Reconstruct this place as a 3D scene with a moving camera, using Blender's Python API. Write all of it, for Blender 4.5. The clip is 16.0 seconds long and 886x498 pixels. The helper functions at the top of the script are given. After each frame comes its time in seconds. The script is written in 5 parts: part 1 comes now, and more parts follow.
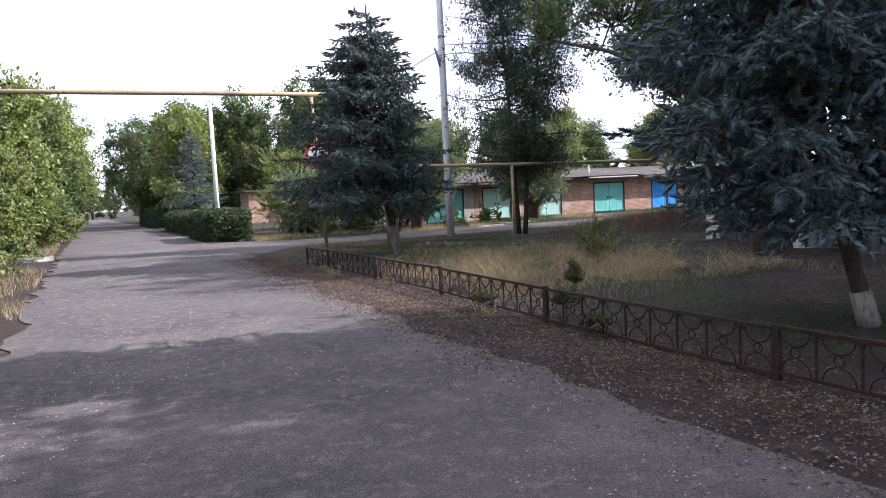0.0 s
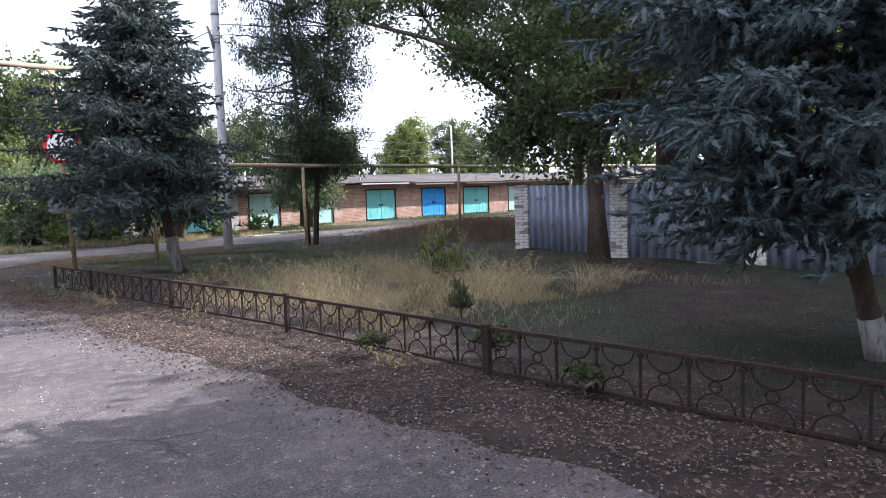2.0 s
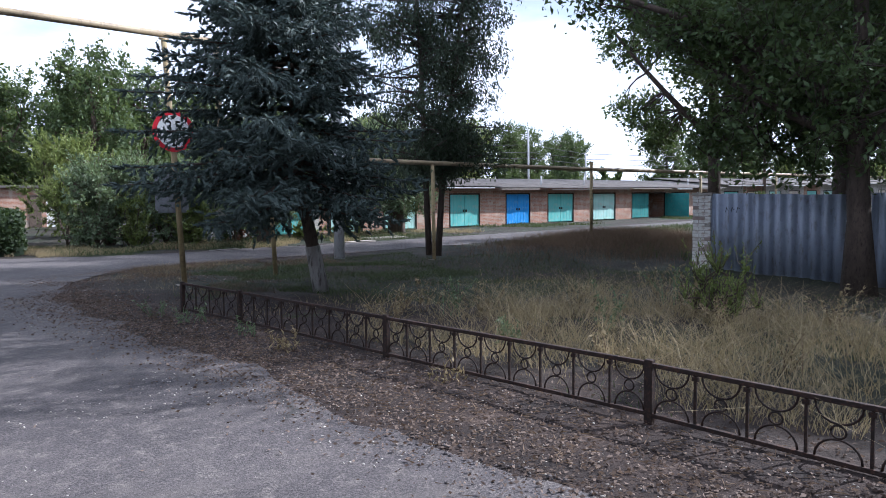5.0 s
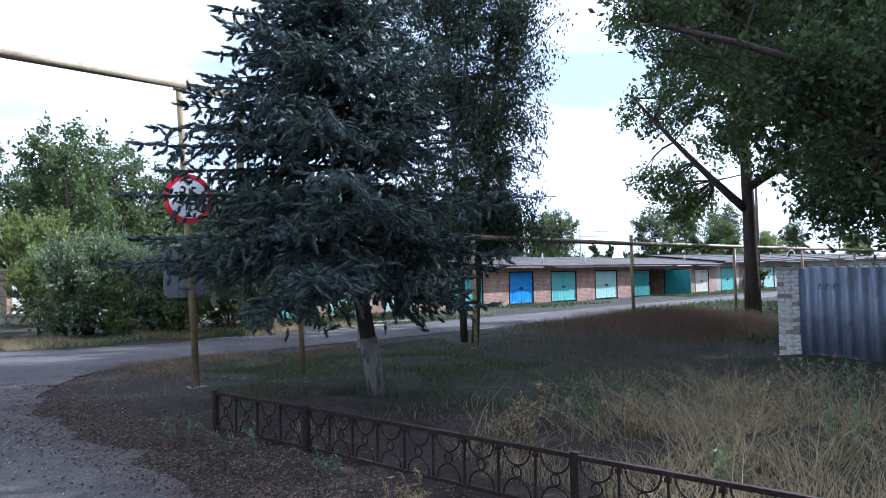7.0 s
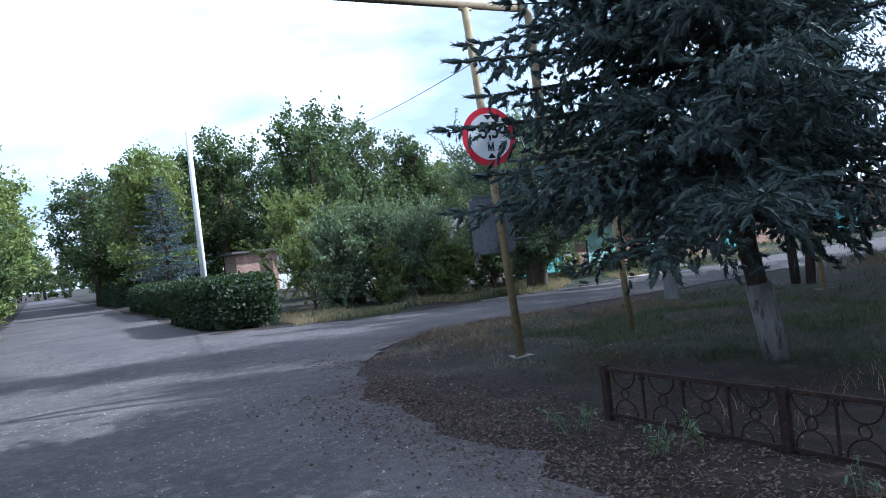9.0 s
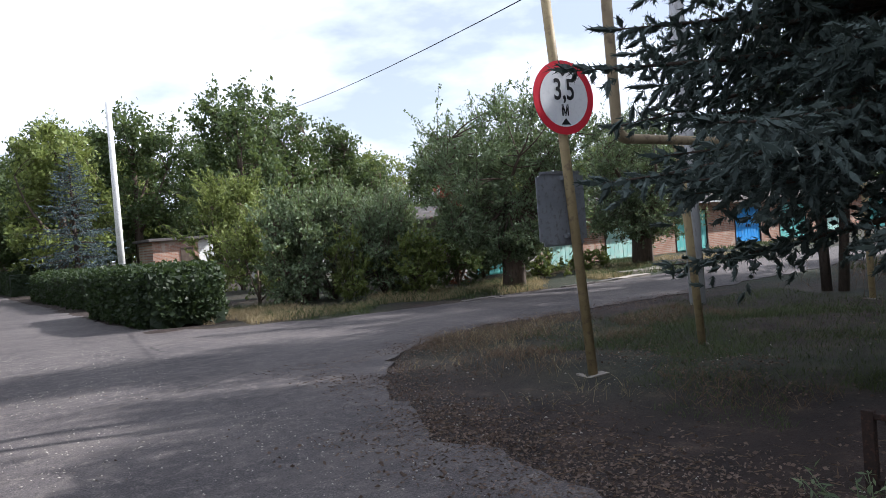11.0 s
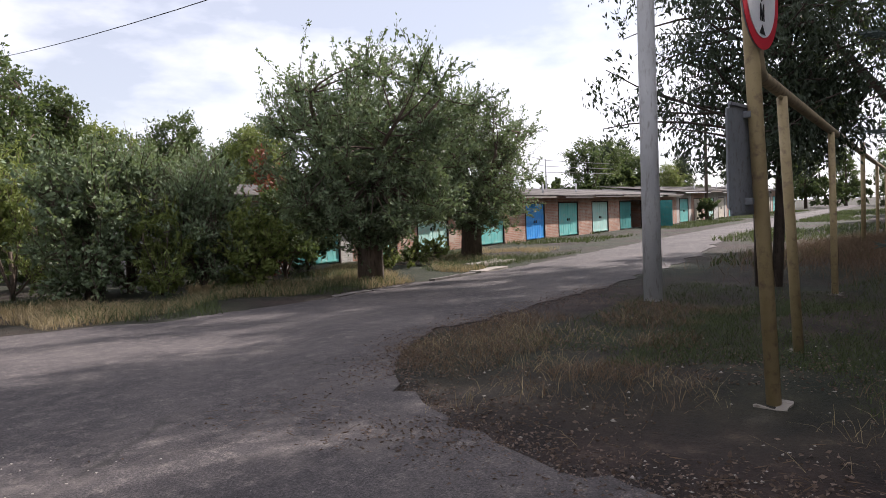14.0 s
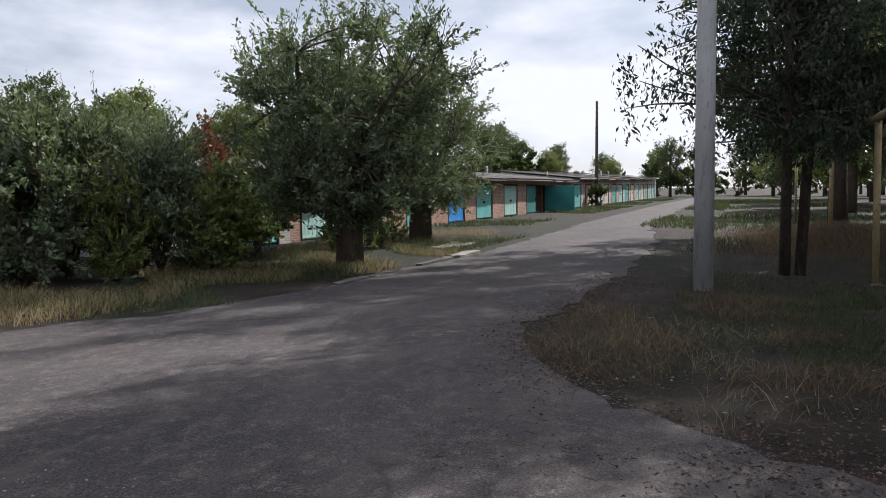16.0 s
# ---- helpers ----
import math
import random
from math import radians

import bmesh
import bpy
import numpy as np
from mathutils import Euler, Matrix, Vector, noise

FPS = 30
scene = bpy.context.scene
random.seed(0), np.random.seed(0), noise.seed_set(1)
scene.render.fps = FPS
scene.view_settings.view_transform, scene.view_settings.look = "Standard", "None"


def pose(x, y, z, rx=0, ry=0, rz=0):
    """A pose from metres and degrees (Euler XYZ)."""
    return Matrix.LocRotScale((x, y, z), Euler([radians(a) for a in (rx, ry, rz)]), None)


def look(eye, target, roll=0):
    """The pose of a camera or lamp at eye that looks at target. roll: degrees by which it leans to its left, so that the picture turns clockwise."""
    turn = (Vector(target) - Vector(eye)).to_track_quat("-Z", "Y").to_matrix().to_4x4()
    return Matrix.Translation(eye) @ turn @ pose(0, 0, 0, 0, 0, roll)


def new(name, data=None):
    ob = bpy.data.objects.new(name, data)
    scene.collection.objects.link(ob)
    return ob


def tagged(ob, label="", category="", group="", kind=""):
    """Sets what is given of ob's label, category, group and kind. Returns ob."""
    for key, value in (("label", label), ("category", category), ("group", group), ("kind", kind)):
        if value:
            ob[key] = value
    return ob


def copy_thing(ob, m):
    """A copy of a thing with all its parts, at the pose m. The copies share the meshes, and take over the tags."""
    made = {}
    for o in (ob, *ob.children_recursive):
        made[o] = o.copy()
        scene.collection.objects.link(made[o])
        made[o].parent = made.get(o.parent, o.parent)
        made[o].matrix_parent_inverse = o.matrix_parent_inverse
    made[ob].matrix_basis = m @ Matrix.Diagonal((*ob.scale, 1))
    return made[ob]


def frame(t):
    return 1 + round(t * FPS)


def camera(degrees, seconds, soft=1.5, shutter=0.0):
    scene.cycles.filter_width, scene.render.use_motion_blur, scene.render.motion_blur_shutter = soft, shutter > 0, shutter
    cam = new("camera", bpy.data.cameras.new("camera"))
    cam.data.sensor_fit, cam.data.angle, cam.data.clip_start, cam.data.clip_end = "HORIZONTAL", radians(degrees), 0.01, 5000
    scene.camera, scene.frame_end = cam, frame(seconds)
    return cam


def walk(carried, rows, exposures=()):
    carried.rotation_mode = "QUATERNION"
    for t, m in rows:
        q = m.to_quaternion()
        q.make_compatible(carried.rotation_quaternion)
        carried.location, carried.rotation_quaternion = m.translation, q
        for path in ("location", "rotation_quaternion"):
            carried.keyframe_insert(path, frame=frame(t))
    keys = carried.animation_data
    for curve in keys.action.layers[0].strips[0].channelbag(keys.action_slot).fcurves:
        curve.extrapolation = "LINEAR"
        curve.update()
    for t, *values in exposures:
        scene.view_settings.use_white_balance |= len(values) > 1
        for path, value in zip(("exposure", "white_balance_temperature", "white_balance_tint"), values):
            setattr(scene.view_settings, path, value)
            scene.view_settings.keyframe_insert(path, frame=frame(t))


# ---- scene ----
cam = camera(61.9, 16.0, 0.65)
PATH = [
    (0, (-0.199, -9.206, 1.463), (0.678, -7.414, 1.317), -2.9),
    (0.5, (-0.185, -8.441, 1.468), (0.842, -6.729, 1.335), -3.7),
    (1, (-0.156, -7.672, 1.445), (1.092, -6.118, 1.282), -3.3),
    (1.5, (-0.038, -6.891, 1.455), (1.315, -5.426, 1.311), -4.8),
    (2, (-0.02, -6.211, 1.458), (1.414, -4.825, 1.303), -2.1),
    (2.5, (0.047, -5.527, 1.475), (1.419, -4.075, 1.377), -3.6),
    (3, (0.049, -4.885, 1.463), (1.369, -3.386, 1.351), -0.9),
    (3.5, (0.072, -4.167, 1.473), (1.263, -2.563, 1.375), -2.7),
    (4, (0.05, -3.418, 1.478), (1.283, -1.847, 1.376), -1.1),
    (4.2, (0.07, -3.112, 1.497), (1.348, -1.58, 1.356), -0.7),
    (6.3, (0.642, -0.133, 1.465), (2.075, 1.261, 1.389), -1.7),
    (6.5, (0.689, 0.134, 1.471), (2.111, 1.54, 1.473), -3.6),
    (7, (0.761, 0.779, 1.487), (2.197, 2.169, 1.565), -1.3),
    (7.5, (0.786, 1.423, 1.493), (2.267, 2.766, 1.512), -2.3),
    (8, (0.787, 1.94, 1.448), (2.007, 3.525, 1.468), -4.6),
    (8.5, (0.811, 2.651, 1.458), (1.863, 4.352, 1.453), -7.7),
    (9, (0.84, 3.302, 1.434), (1.812, 5.05, 1.429), -6.5),
    (9.2, (0.899, 3.564, 1.408), (1.909, 5.29, 1.409), -4.6),
    (11.3, (0.503, 6.258, 1.475), (1.753, 7.818, 1.409), -4.7),
    (11.5, (0.45, 6.57, 1.465), (1.792, 8.046, 1.317), -4.2),
    (12, (0.46, 7.306, 1.441), (1.896, 8.697, 1.398), -1.7),
    (12.5, (0.418, 8.014, 1.475), (1.903, 9.351, 1.414), -2.9),
    (13, (0.482, 8.669, 1.479), (1.967, 10.004, 1.367), -4.4),
    (13.5, (0.584, 9.407, 1.399), (2.221, 10.55, 1.281), -1.6),
    (14, (0.634, 10.102, 1.369), (2.314, 11.182, 1.274), -2.3),
    (14.5, (0.632, 10.719, 1.417), (2.378, 11.689, 1.319), -1.2),
    (15, (0.617, 11.411, 1.43), (2.403, 12.307, 1.342), -1.9),
    (15.5, (0.585, 12.08, 1.425), (2.362, 12.984, 1.263), -2.4),
    (16, (0.505, 12.765, 1.408), (2.349, 13.524, 1.252), -0.8),
]
walk(cam, [(t, look(eye, target, roll)) for t, eye, target, roll in PATH],
     [(0, 1.35, 5800, 19), (0.5, 1.40, 5750, 19), (1, 1.95, 5700, 19), (1.5, 1.75, 5700, 18), (2.5, 1.65, 5700, 18), (3, 1.40, 5650, 18), (4.2, 1.08, 5500, 16), (6.5, 1.15, 5000, 12), (8, 1.35, 4950, 12), (9, 1.05, 4850, 8), (11.5, 0.94, 5950, 14), (12.5, 0.69, 6050, 16), (13.5, 0.89, 6250, 18), (14, 0.87, 6250, 18), (15, 0.59, 6150, 15), (15.5, 0.52, 6100, 15), (16, 0.39, 6050, 14)])

# ---- sky, sun ----
SUN_AZ, SUN_EL = radians(-20), radians(37)          # direction towards the sun: azimuth from +x, height
world = bpy.data.worlds.new("world")
scene.world = world
world.use_nodes = True
wn, wl = world.node_tree.nodes, world.node_tree.links
wn.clear()
w_out = wn.new("ShaderNodeOutputWorld")
w_bg = wn.new("ShaderNodeBackground")
w_sky = wn.new("ShaderNodeTexSky")
w_sky.sky_type, w_sky.sun_disc = "NISHITA", False
w_sky.sun_elevation, w_sky.sun_rotation = SUN_EL, radians(90) - SUN_AZ
w_sky.air_density, w_sky.dust_density, w_sky.ozone_density = 1.0, 0.6, 1.2
w_tc = wn.new("ShaderNodeTexCoord")
w_map = wn.new("ShaderNodeMapping")
w_map.inputs["Scale"].default_value = (1.0, 1.0, 2.6)
w_noise = wn.new("ShaderNodeTexNoise")
w_noise.inputs["Scale"].default_value, w_noise.inputs["Detail"].default_value = 2.6, 7
w_noise.inputs["Roughness"].default_value = 0.52
w_ramp = wn.new("ShaderNodeValToRGB")
w_ramp.color_ramp.elements[0].position, w_ramp.color_ramp.elements[1].position = 0.37, 0.53
w_ramp.color_ramp.elements[0].color = (0.42, 0.42, 0.42, 1)
w_mix = wn.new("ShaderNodeMixRGB")
w_mix.inputs["Color2"].default_value = (15.0, 15.2, 15.6, 1)
w_bg.inputs["Strength"].default_value = 0.05
wl.new(w_tc.outputs["Generated"], w_map.inputs["Vector"])
wl.new(w_map.outputs["Vector"], w_noise.inputs["Vector"])
wl.new(w_noise.outputs["Fac"], w_ramp.inputs["Fac"])
wl.new(w_ramp.outputs["Color"], w_mix.inputs["Fac"])
wl.new(w_sky.outputs["Color"], w_mix.inputs["Color1"])
wl.new(w_mix.outputs["Color"], w_bg.inputs["Color"])
wl.new(w_bg.outputs["Background"], w_out.inputs["Surface"])

sun_data = bpy.data.lights.new("sun", "SUN")
sun_data.energy, sun_data.angle, sun_data.color = 5.0, radians(0.53), (1.0, 0.93, 0.82)
sun = new("sun", sun_data)
to_sun = Vector((math.cos(SUN_EL) * math.cos(SUN_AZ), math.cos(SUN_EL) * math.sin(SUN_AZ), math.sin(SUN_EL)))
sun.matrix_world = look(to_sun * 60, (0, 0, 0))


# ---- materials ----
def material(name, base, rough=0.85, metal=0.0):
    m = bpy.data.materials.new(name)
    m.use_nodes = True
    b = m.node_tree.nodes["Principled BSDF"]
    b.inputs["Base Color"].default_value = (*base, 1)
    b.inputs["Roughness"].default_value, b.inputs["Metallic"].default_value = rough, metal
    b.inputs["Specular IOR Level"].default_value = 0.3
    return m


def noise_node(m, scale, detail=5, rough=0.6, stretch=(1, 1, 1)):
    n, l = m.node_tree.nodes, m.node_tree.links
    tc, mp, no = n.new("ShaderNodeTexCoord"), n.new("ShaderNodeMapping"), n.new("ShaderNodeTexNoise")
    mp.inputs["Scale"].default_value = stretch
    no.inputs["Scale"].default_value, no.inputs["Detail"].default_value, no.inputs["Roughness"].default_value = scale, detail, rough
    l.new(tc.outputs["Object"], mp.inputs["Vector"])
    l.new(mp.outputs["Vector"], no.inputs["Vector"])
    return no


def ramp(m, source, stops):
    n, l = m.node_tree.nodes, m.node_tree.links
    r = n.new("ShaderNodeValToRGB")
    els = r.color_ramp.elements
    while len(els) < len(stops):
        els.new(0.5)
    for e, (p, c) in zip(els, stops):
        e.position, e.color = p, (*c, 1) if len(c) == 3 else c
    l.new(source, r.inputs["Fac"])
    return r.outputs["Color"]


def mixed(m, fac, a, b, mode="MIX"):
    n, l = m.node_tree.nodes, m.node_tree.links
    x = n.new("ShaderNodeMixRGB")
    x.blend_type = mode
    for k, v in (("Fac", fac), ("Color1", a), ("Color2", b)):
        if isinstance(v, (int, float)):
            x.inputs[k].default_value = v
        elif isinstance(v, tuple):
            x.inputs[k].default_value = (*v, 1)
        else:
            l.new(v, x.inputs[k])
    return x.outputs["Color"]


def bump(m, height, strength, distance=0.02):
    n, l = m.node_tree.nodes, m.node_tree.links
    b = n.new("ShaderNodeBump")
    b.inputs["Strength"].default_value, b.inputs["Distance"].default_value = strength, distance
    l.new(height, b.inputs["Height"])
    l.new(b.outputs["Normal"], n["Principled BSDF"].inputs["Normal"])


def colour(m, out):
    m.node_tree.links.new(out, m.node_tree.nodes["Principled BSDF"].inputs["Base Color"])


def weathered(name, a, b, c, big=1.2, fine=18, rough=0.85, metal=0.0, relief=0.3, stretch=(1, 1, 1)):
    """Two scales of colour change and a fine relief."""
    m = material(name, a, rough, metal)
    n1, n2 = noise_node(m, big, 6, 0.65, stretch), noise_node(m, fine, 4, 0.6, stretch)
    base = ramp(m, n1.outputs["Fac"], [(0.36, a), (0.62, b)])
    colour(m, mixed(m, ramp(m, n2.outputs["Fac"], [(0.52, (0, 0, 0)), (0.72, (1, 1, 1))]), base, c))
    bump(m, n2.outputs["Fac"], relief)
    return m


def leafy(name, dark, light, glow, rough=0.55):
    """Leaves: varied piece by piece, with some light through them."""
    m = material(name, dark, rough)
    n, l = m.node_tree.nodes, m.node_tree.links
    geo = n.new("ShaderNodeNewGeometry")
    no = noise_node(m, 0.9, 3)
    col = ramp(m, geo.outputs["Random Per Island"], [(0.0, dark), (1.0, light)])
    col = mixed(m, ramp(m, no.outputs["Fac"], [(0.4, (0, 0, 0)), (0.65, (0.55, 0.55, 0.55))]), col, light)
    colour(m, col)
    tr, add = n.new("ShaderNodeBsdfTranslucent"), n.new("ShaderNodeMixShader")
    l.new(mixed(m, 0.6, col, glow), tr.inputs["Color"])
    add.inputs["Fac"].default_value = 0.3
    l.new(n["Principled BSDF"].outputs["BSDF"], add.inputs[1])
    l.new(tr.outputs["BSDF"], add.inputs[2])
    l.new(add.outputs["Shader"], n["Material Output"].inputs["Surface"])
    return m


def asphalt_material():
    m = material("worn_asphalt", (0.1, 0.1, 0.1), 0.9)
    fine, mid, big = noise_node(m, 60, 4, 0.85), noise_node(m, 7, 8, 0.78), noise_node(m, 0.45, 5, 0.6)
    base = ramp(m, big.outputs["Fac"], [(0.36, (0.05, 0.044, 0.047)), (0.6, (0.082, 0.072, 0.073)), (0.75, (0.125, 0.108, 0.1))])
    base = mixed(m, ramp(m, mid.outputs["Fac"], [(0.5, (0, 0, 0)), (0.66, (0.85, 0.85, 0.85))]), base, (0.15, 0.132, 0.122))
    base = mixed(m, 0.55, base, ramp(m, fine.outputs["Fac"], [(0.38, (0.1, 0.1, 0.1)), (0.5, (0.75, 0.75, 0.75)), (0.62, (2.3, 2.2, 2.15))]), "MULTIPLY")
    dust = noise_node(m, 1.9, 7, 0.72, (0.45, 1, 1))
    base = mixed(m, ramp(m, dust.outputs["Fac"], [(0.5, (0, 0, 0)), (0.72, (0.6, 0.6, 0.6))]), base, (0.125, 0.108, 0.1))
    grit = noise_node(m, 30, 3, 0.7)
    base = mixed(m, ramp(m, grit.outputs["Fac"], [(0.6, (0, 0, 0)), (0.68, (0.45, 0.45, 0.45))]), base, (0.05, 0.045, 0.042))
    crack = m.node_tree.nodes.new("ShaderNodeTexVoronoi")
    crack.feature = "DISTANCE_TO_EDGE"
    crack.inputs["Scale"].default_value = 0.42
    warp = noise_node(m, 1.6, 4)
    tc = m.node_tree.nodes.new("ShaderNodeTexCoord")
    m.node_tree.links.new(mixed(m, 0.25, tc.outputs["Object"], warp.outputs["Color"]), crack.inputs["Vector"])
    lines = ramp(m, crack.outputs["Distance"], [(0.0, (1, 1, 1)), (0.009, (0, 0, 0))])
    gate = ramp(m, noise_node(m, 0.3, 2).outputs["Fac"], [(0.52, (0, 0, 0)), (0.6, (1, 1, 1))])
    lines = mixed(m, 1.0, lines, gate, "MULTIPLY")
    colour(m, mixed(m, lines, base, (0.03, 0.028, 0.026)))
    bump(m, fine.outputs["Fac"], 0.55, 0.016)
    return m


def ground_material():
    m = material("dry_soil_and_turf", (0.2, 0.16, 0.11), 0.95)
    big, mid, fine = noise_node(m, 0.22, 5), noise_node(m, 2.2, 6, 0.7), noise_node(m, 38, 4, 0.7)
    soil = ramp(m, mid.outputs["Fac"], [(0.34, (0.015, 0.01, 0.009)), (0.57, (0.038, 0.025, 0.021)), (0.8, (0.115, 0.08, 0.063))])
    turf = ramp(m, mid.outputs["Fac"], [(0.32, (0.012, 0.018, 0.01)), (0.6, (0.03, 0.034, 0.018)), (0.8, (0.09, 0.075, 0.045))])
    tc, sep = m.node_tree.nodes.new("ShaderNodeTexCoord"), m.node_tree.nodes.new("ShaderNodeSeparateXYZ")
    far = m.node_tree.nodes.new("ShaderNodeMapRange")
    far.inputs["From Min"].default_value, far.inputs["From Max"].default_value = 4.5, 7.0
    m.node_tree.links.new(tc.outputs["Object"], sep.inputs["Vector"])
    m.node_tree.links.new(sep.outputs["X"], far.inputs["Value"])
    patch = ramp(m, big.outputs["Fac"], [(0.42, (0, 0, 0)), (0.58, (1, 1, 1))])
    base = mixed(m, mixed(m, 1.0, patch, far.outputs["Result"], "MULTIPLY"), soil, turf)
    base = mixed(m, 0.6, base, ramp(m, fine.outputs["Fac"], [(0.3, (0.35, 0.35, 0.35)), (0.55, (0.95, 0.95, 0.95)), (0.75, (1.5, 1.45, 1.35))]), "MULTIPLY")
    colour(m, base)
    bump(m, fine.outputs["Fac"], 0.8, 0.03)
    return m


def brick_material(name, a, b, mortar, scale=1.0, peel=None):
    m = material(name, a, 0.9)
    n, l = m.node_tree.nodes, m.node_tree.links
    tc, br = n.new("ShaderNodeTexCoord"), n.new("ShaderNodeTexBrick")
    mp = n.new("ShaderNodeMapping")
    mp.inputs["Rotation"].default_value = (radians(90), 0, 0)
    l.new(tc.outputs["Object"], mp.inputs["Vector"])
    l.new(mp.outputs["Vector"], br.inputs["Vector"])
    for k, v in (("Color1", (*a, 1)), ("Color2", (*b, 1)), ("Mortar", (*mortar, 1)), ("Scale", 1.0 * scale), ("Brick Width", 0.26),
                 ("Row Height", 0.075), ("Mortar Size", 0.009), ("Bias", -0.1)):
        br.inputs[k].default_value = v
    stain = noise_node(m, 0.8, 6, 0.7)
    col = mixed(m, 0.7, br.outputs["Color"], ramp(m, stain.outputs["Fac"], [(0.3, (0.5, 0.47, 0.45)), (0.6, (1, 1, 1)), (0.8, (1.25, 1.2, 1.15))]), "MULTIPLY")
    if peel:
        patch = noise_node(m, 1.1, 7, 0.7)
        col = mixed(m, ramp(m, patch.outputs["Fac"], [(0.53, (0, 0, 0)), (0.58, (0.85, 0.85, 0.85))]), col, peel)
    colour(m, col)
    bump(m, br.outputs["Fac"], -0.5, 0.01)
    return m


ASPHALT = asphalt_material()
GROUND = ground_material()
BRICK = brick_material("red_garage_brick", (0.33, 0.16, 0.105), (0.42, 0.24, 0.165), (0.38, 0.34, 0.3), peel=(0.4, 0.33, 0.27))
GREY_BRICK = brick_material("grey_silicate_brick", (0.42, 0.41, 0.38), (0.5, 0.48, 0.45), (0.33, 0.32, 0.3))
LIME_BRICK = weathered("whitewashed_brick", (0.74, 0.72, 0.69), (0.6, 0.56, 0.52), (0.33, 0.2, 0.15), 5, 9, 0.9, 0, 0.5)
def vary_bricks(m):
    n, l = m.node_tree.nodes, m.node_tree.links
    info = n.new("ShaderNodeObjectInfo")
    was = n["Principled BSDF"].inputs["Base Color"].links[0].from_socket
    colour(m, mixed(m, ramp(m, info.outputs["Random"], [(0.72, (0, 0, 0)), (0.86, (0.8, 0.8, 0.8))]), was, (0.23, 0.15, 0.12)))


vary_bricks(LIME_BRICK)
MORTAR = weathered("old_mortar", (0.4, 0.37, 0.33), (0.3, 0.27, 0.24), (0.2, 0.17, 0.15), 4, 30)
SLATE = weathered("grey_roof_slate", (0.075, 0.066, 0.063), (0.125, 0.112, 0.106), (0.04, 0.036, 0.034), 0.9, 9, 0.9)
TEAL = weathered("chalky_teal_paint", (0.10, 0.40, 0.38), (0.17, 0.48, 0.45), (0.3, 0.42, 0.37), 1.0, 7, 0.6, 0, 0.15, (1, 1, 0.5))
PALE_TEAL = weathered("faded_pale_teal_paint", (0.3, 0.55, 0.5), (0.42, 0.62, 0.57), (0.5, 0.5, 0.45), 1.0, 7, 0.65, 0, 0.15, (1, 1, 0.5))
DARK_TEAL = weathered("dark_teal_paint", (0.03, 0.17, 0.17), (0.05, 0.24, 0.23), (0.1, 0.2, 0.17), 1.0, 7, 0.6, 0, 0.15)
BLUE = weathered("bright_blue_paint", (0.02, 0.22, 0.62), (0.04, 0.3, 0.7), (0.15, 0.36, 0.6), 1.0, 6, 0.55, 0, 0.15, (1, 1, 0.5))
CREAM = weathered("cream_door_paint", (0.58, 0.52, 0.42), (0.66, 0.62, 0.54), (0.4, 0.33, 0.25), 1.0, 7, 0.7)
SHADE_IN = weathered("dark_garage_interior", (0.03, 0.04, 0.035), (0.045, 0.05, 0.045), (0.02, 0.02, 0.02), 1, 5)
ZINC = weathered("dull_blue_grey_sheet_metal", (0.25, 0.28, 0.36), (0.32, 0.35, 0.43), (0.2, 0.2, 0.22), 0.9, 12, 0.55, 0.25, 0.1, (1, 1, 0.4))
IRON = weathered("rusty_dark_iron", (0.017, 0.012, 0.011), (0.034, 0.02, 0.016), (0.075, 0.036, 0.023), 6, 40, 0.8, 0.2, 0.4)
YELLOW = weathered("faded_yellow_paint", (0.27, 0.205, 0.105), (0.34, 0.265, 0.145), (0.17, 0.12, 0.08), 3, 14, 0.6, 0, 0.2)
PIPE_M = weathered("faded_yellow_grey_pipe_paint", (0.26, 0.2, 0.125), (0.34, 0.27, 0.17), (0.16, 0.12, 0.085), 2, 12, 0.6, 0, 0.2)
CONCRETE = weathered("pale_concrete", (0.42, 0.42, 0.43), (0.52, 0.52, 0.53), (0.3, 0.29, 0.28), 2.5, 20, 0.9, 0, 0.3, (1, 1, 0.3))
WHITE_POLE = weathered("whitewashed_concrete", (0.66, 0.65, 0.62), (0.72, 0.72, 0.7), (0.45, 0.43, 0.4), 2.5, 15, 0.9)
STEEL = weathered("dull_back_of_sign_metal", (0.17, 0.18, 0.2), (0.22, 0.23, 0.25), (0.12, 0.115, 0.11), 3, 20, 0.6, 0.1, 0.1)
RED_SIGN = material("red_sign_film", (0.62, 0.03, 0.05), 0.4)
WHITE_SIGN = weathered("white_sign_film", (0.72, 0.72, 0.74), (0.76, 0.76, 0.77), (0.66, 0.66, 0.68), 5, 30, 0.45, 0, 0.02)
BLACK = material("black_sign_film", (0.012, 0.012, 0.014), 0.45)
WIRE = material("black_cable", (0.03, 0.03, 0.035), 0.7)
BARK = weathered("rough_grey_brown_bark", (0.075, 0.055, 0.042), (0.12, 0.09, 0.07), (0.035, 0.027, 0.022), 7, 26, 0.95, 0, 0.9, (1, 1, 0.25))
DARK_BARK = weathered("dark_conifer_bark", (0.05, 0.037, 0.03), (0.08, 0.06, 0.048), (0.025, 0.02, 0.017), 8, 30, 0.95, 0, 0.9, (1, 1, 0.4))
LIMEWASH = weathered("worn_limewash_on_bark", (0.3, 0.285, 0.275), (0.17, 0.15, 0.14), (0.06, 0.05, 0.043), 6, 18, 0.95, 0, 0.8, (1, 1, 0.3))
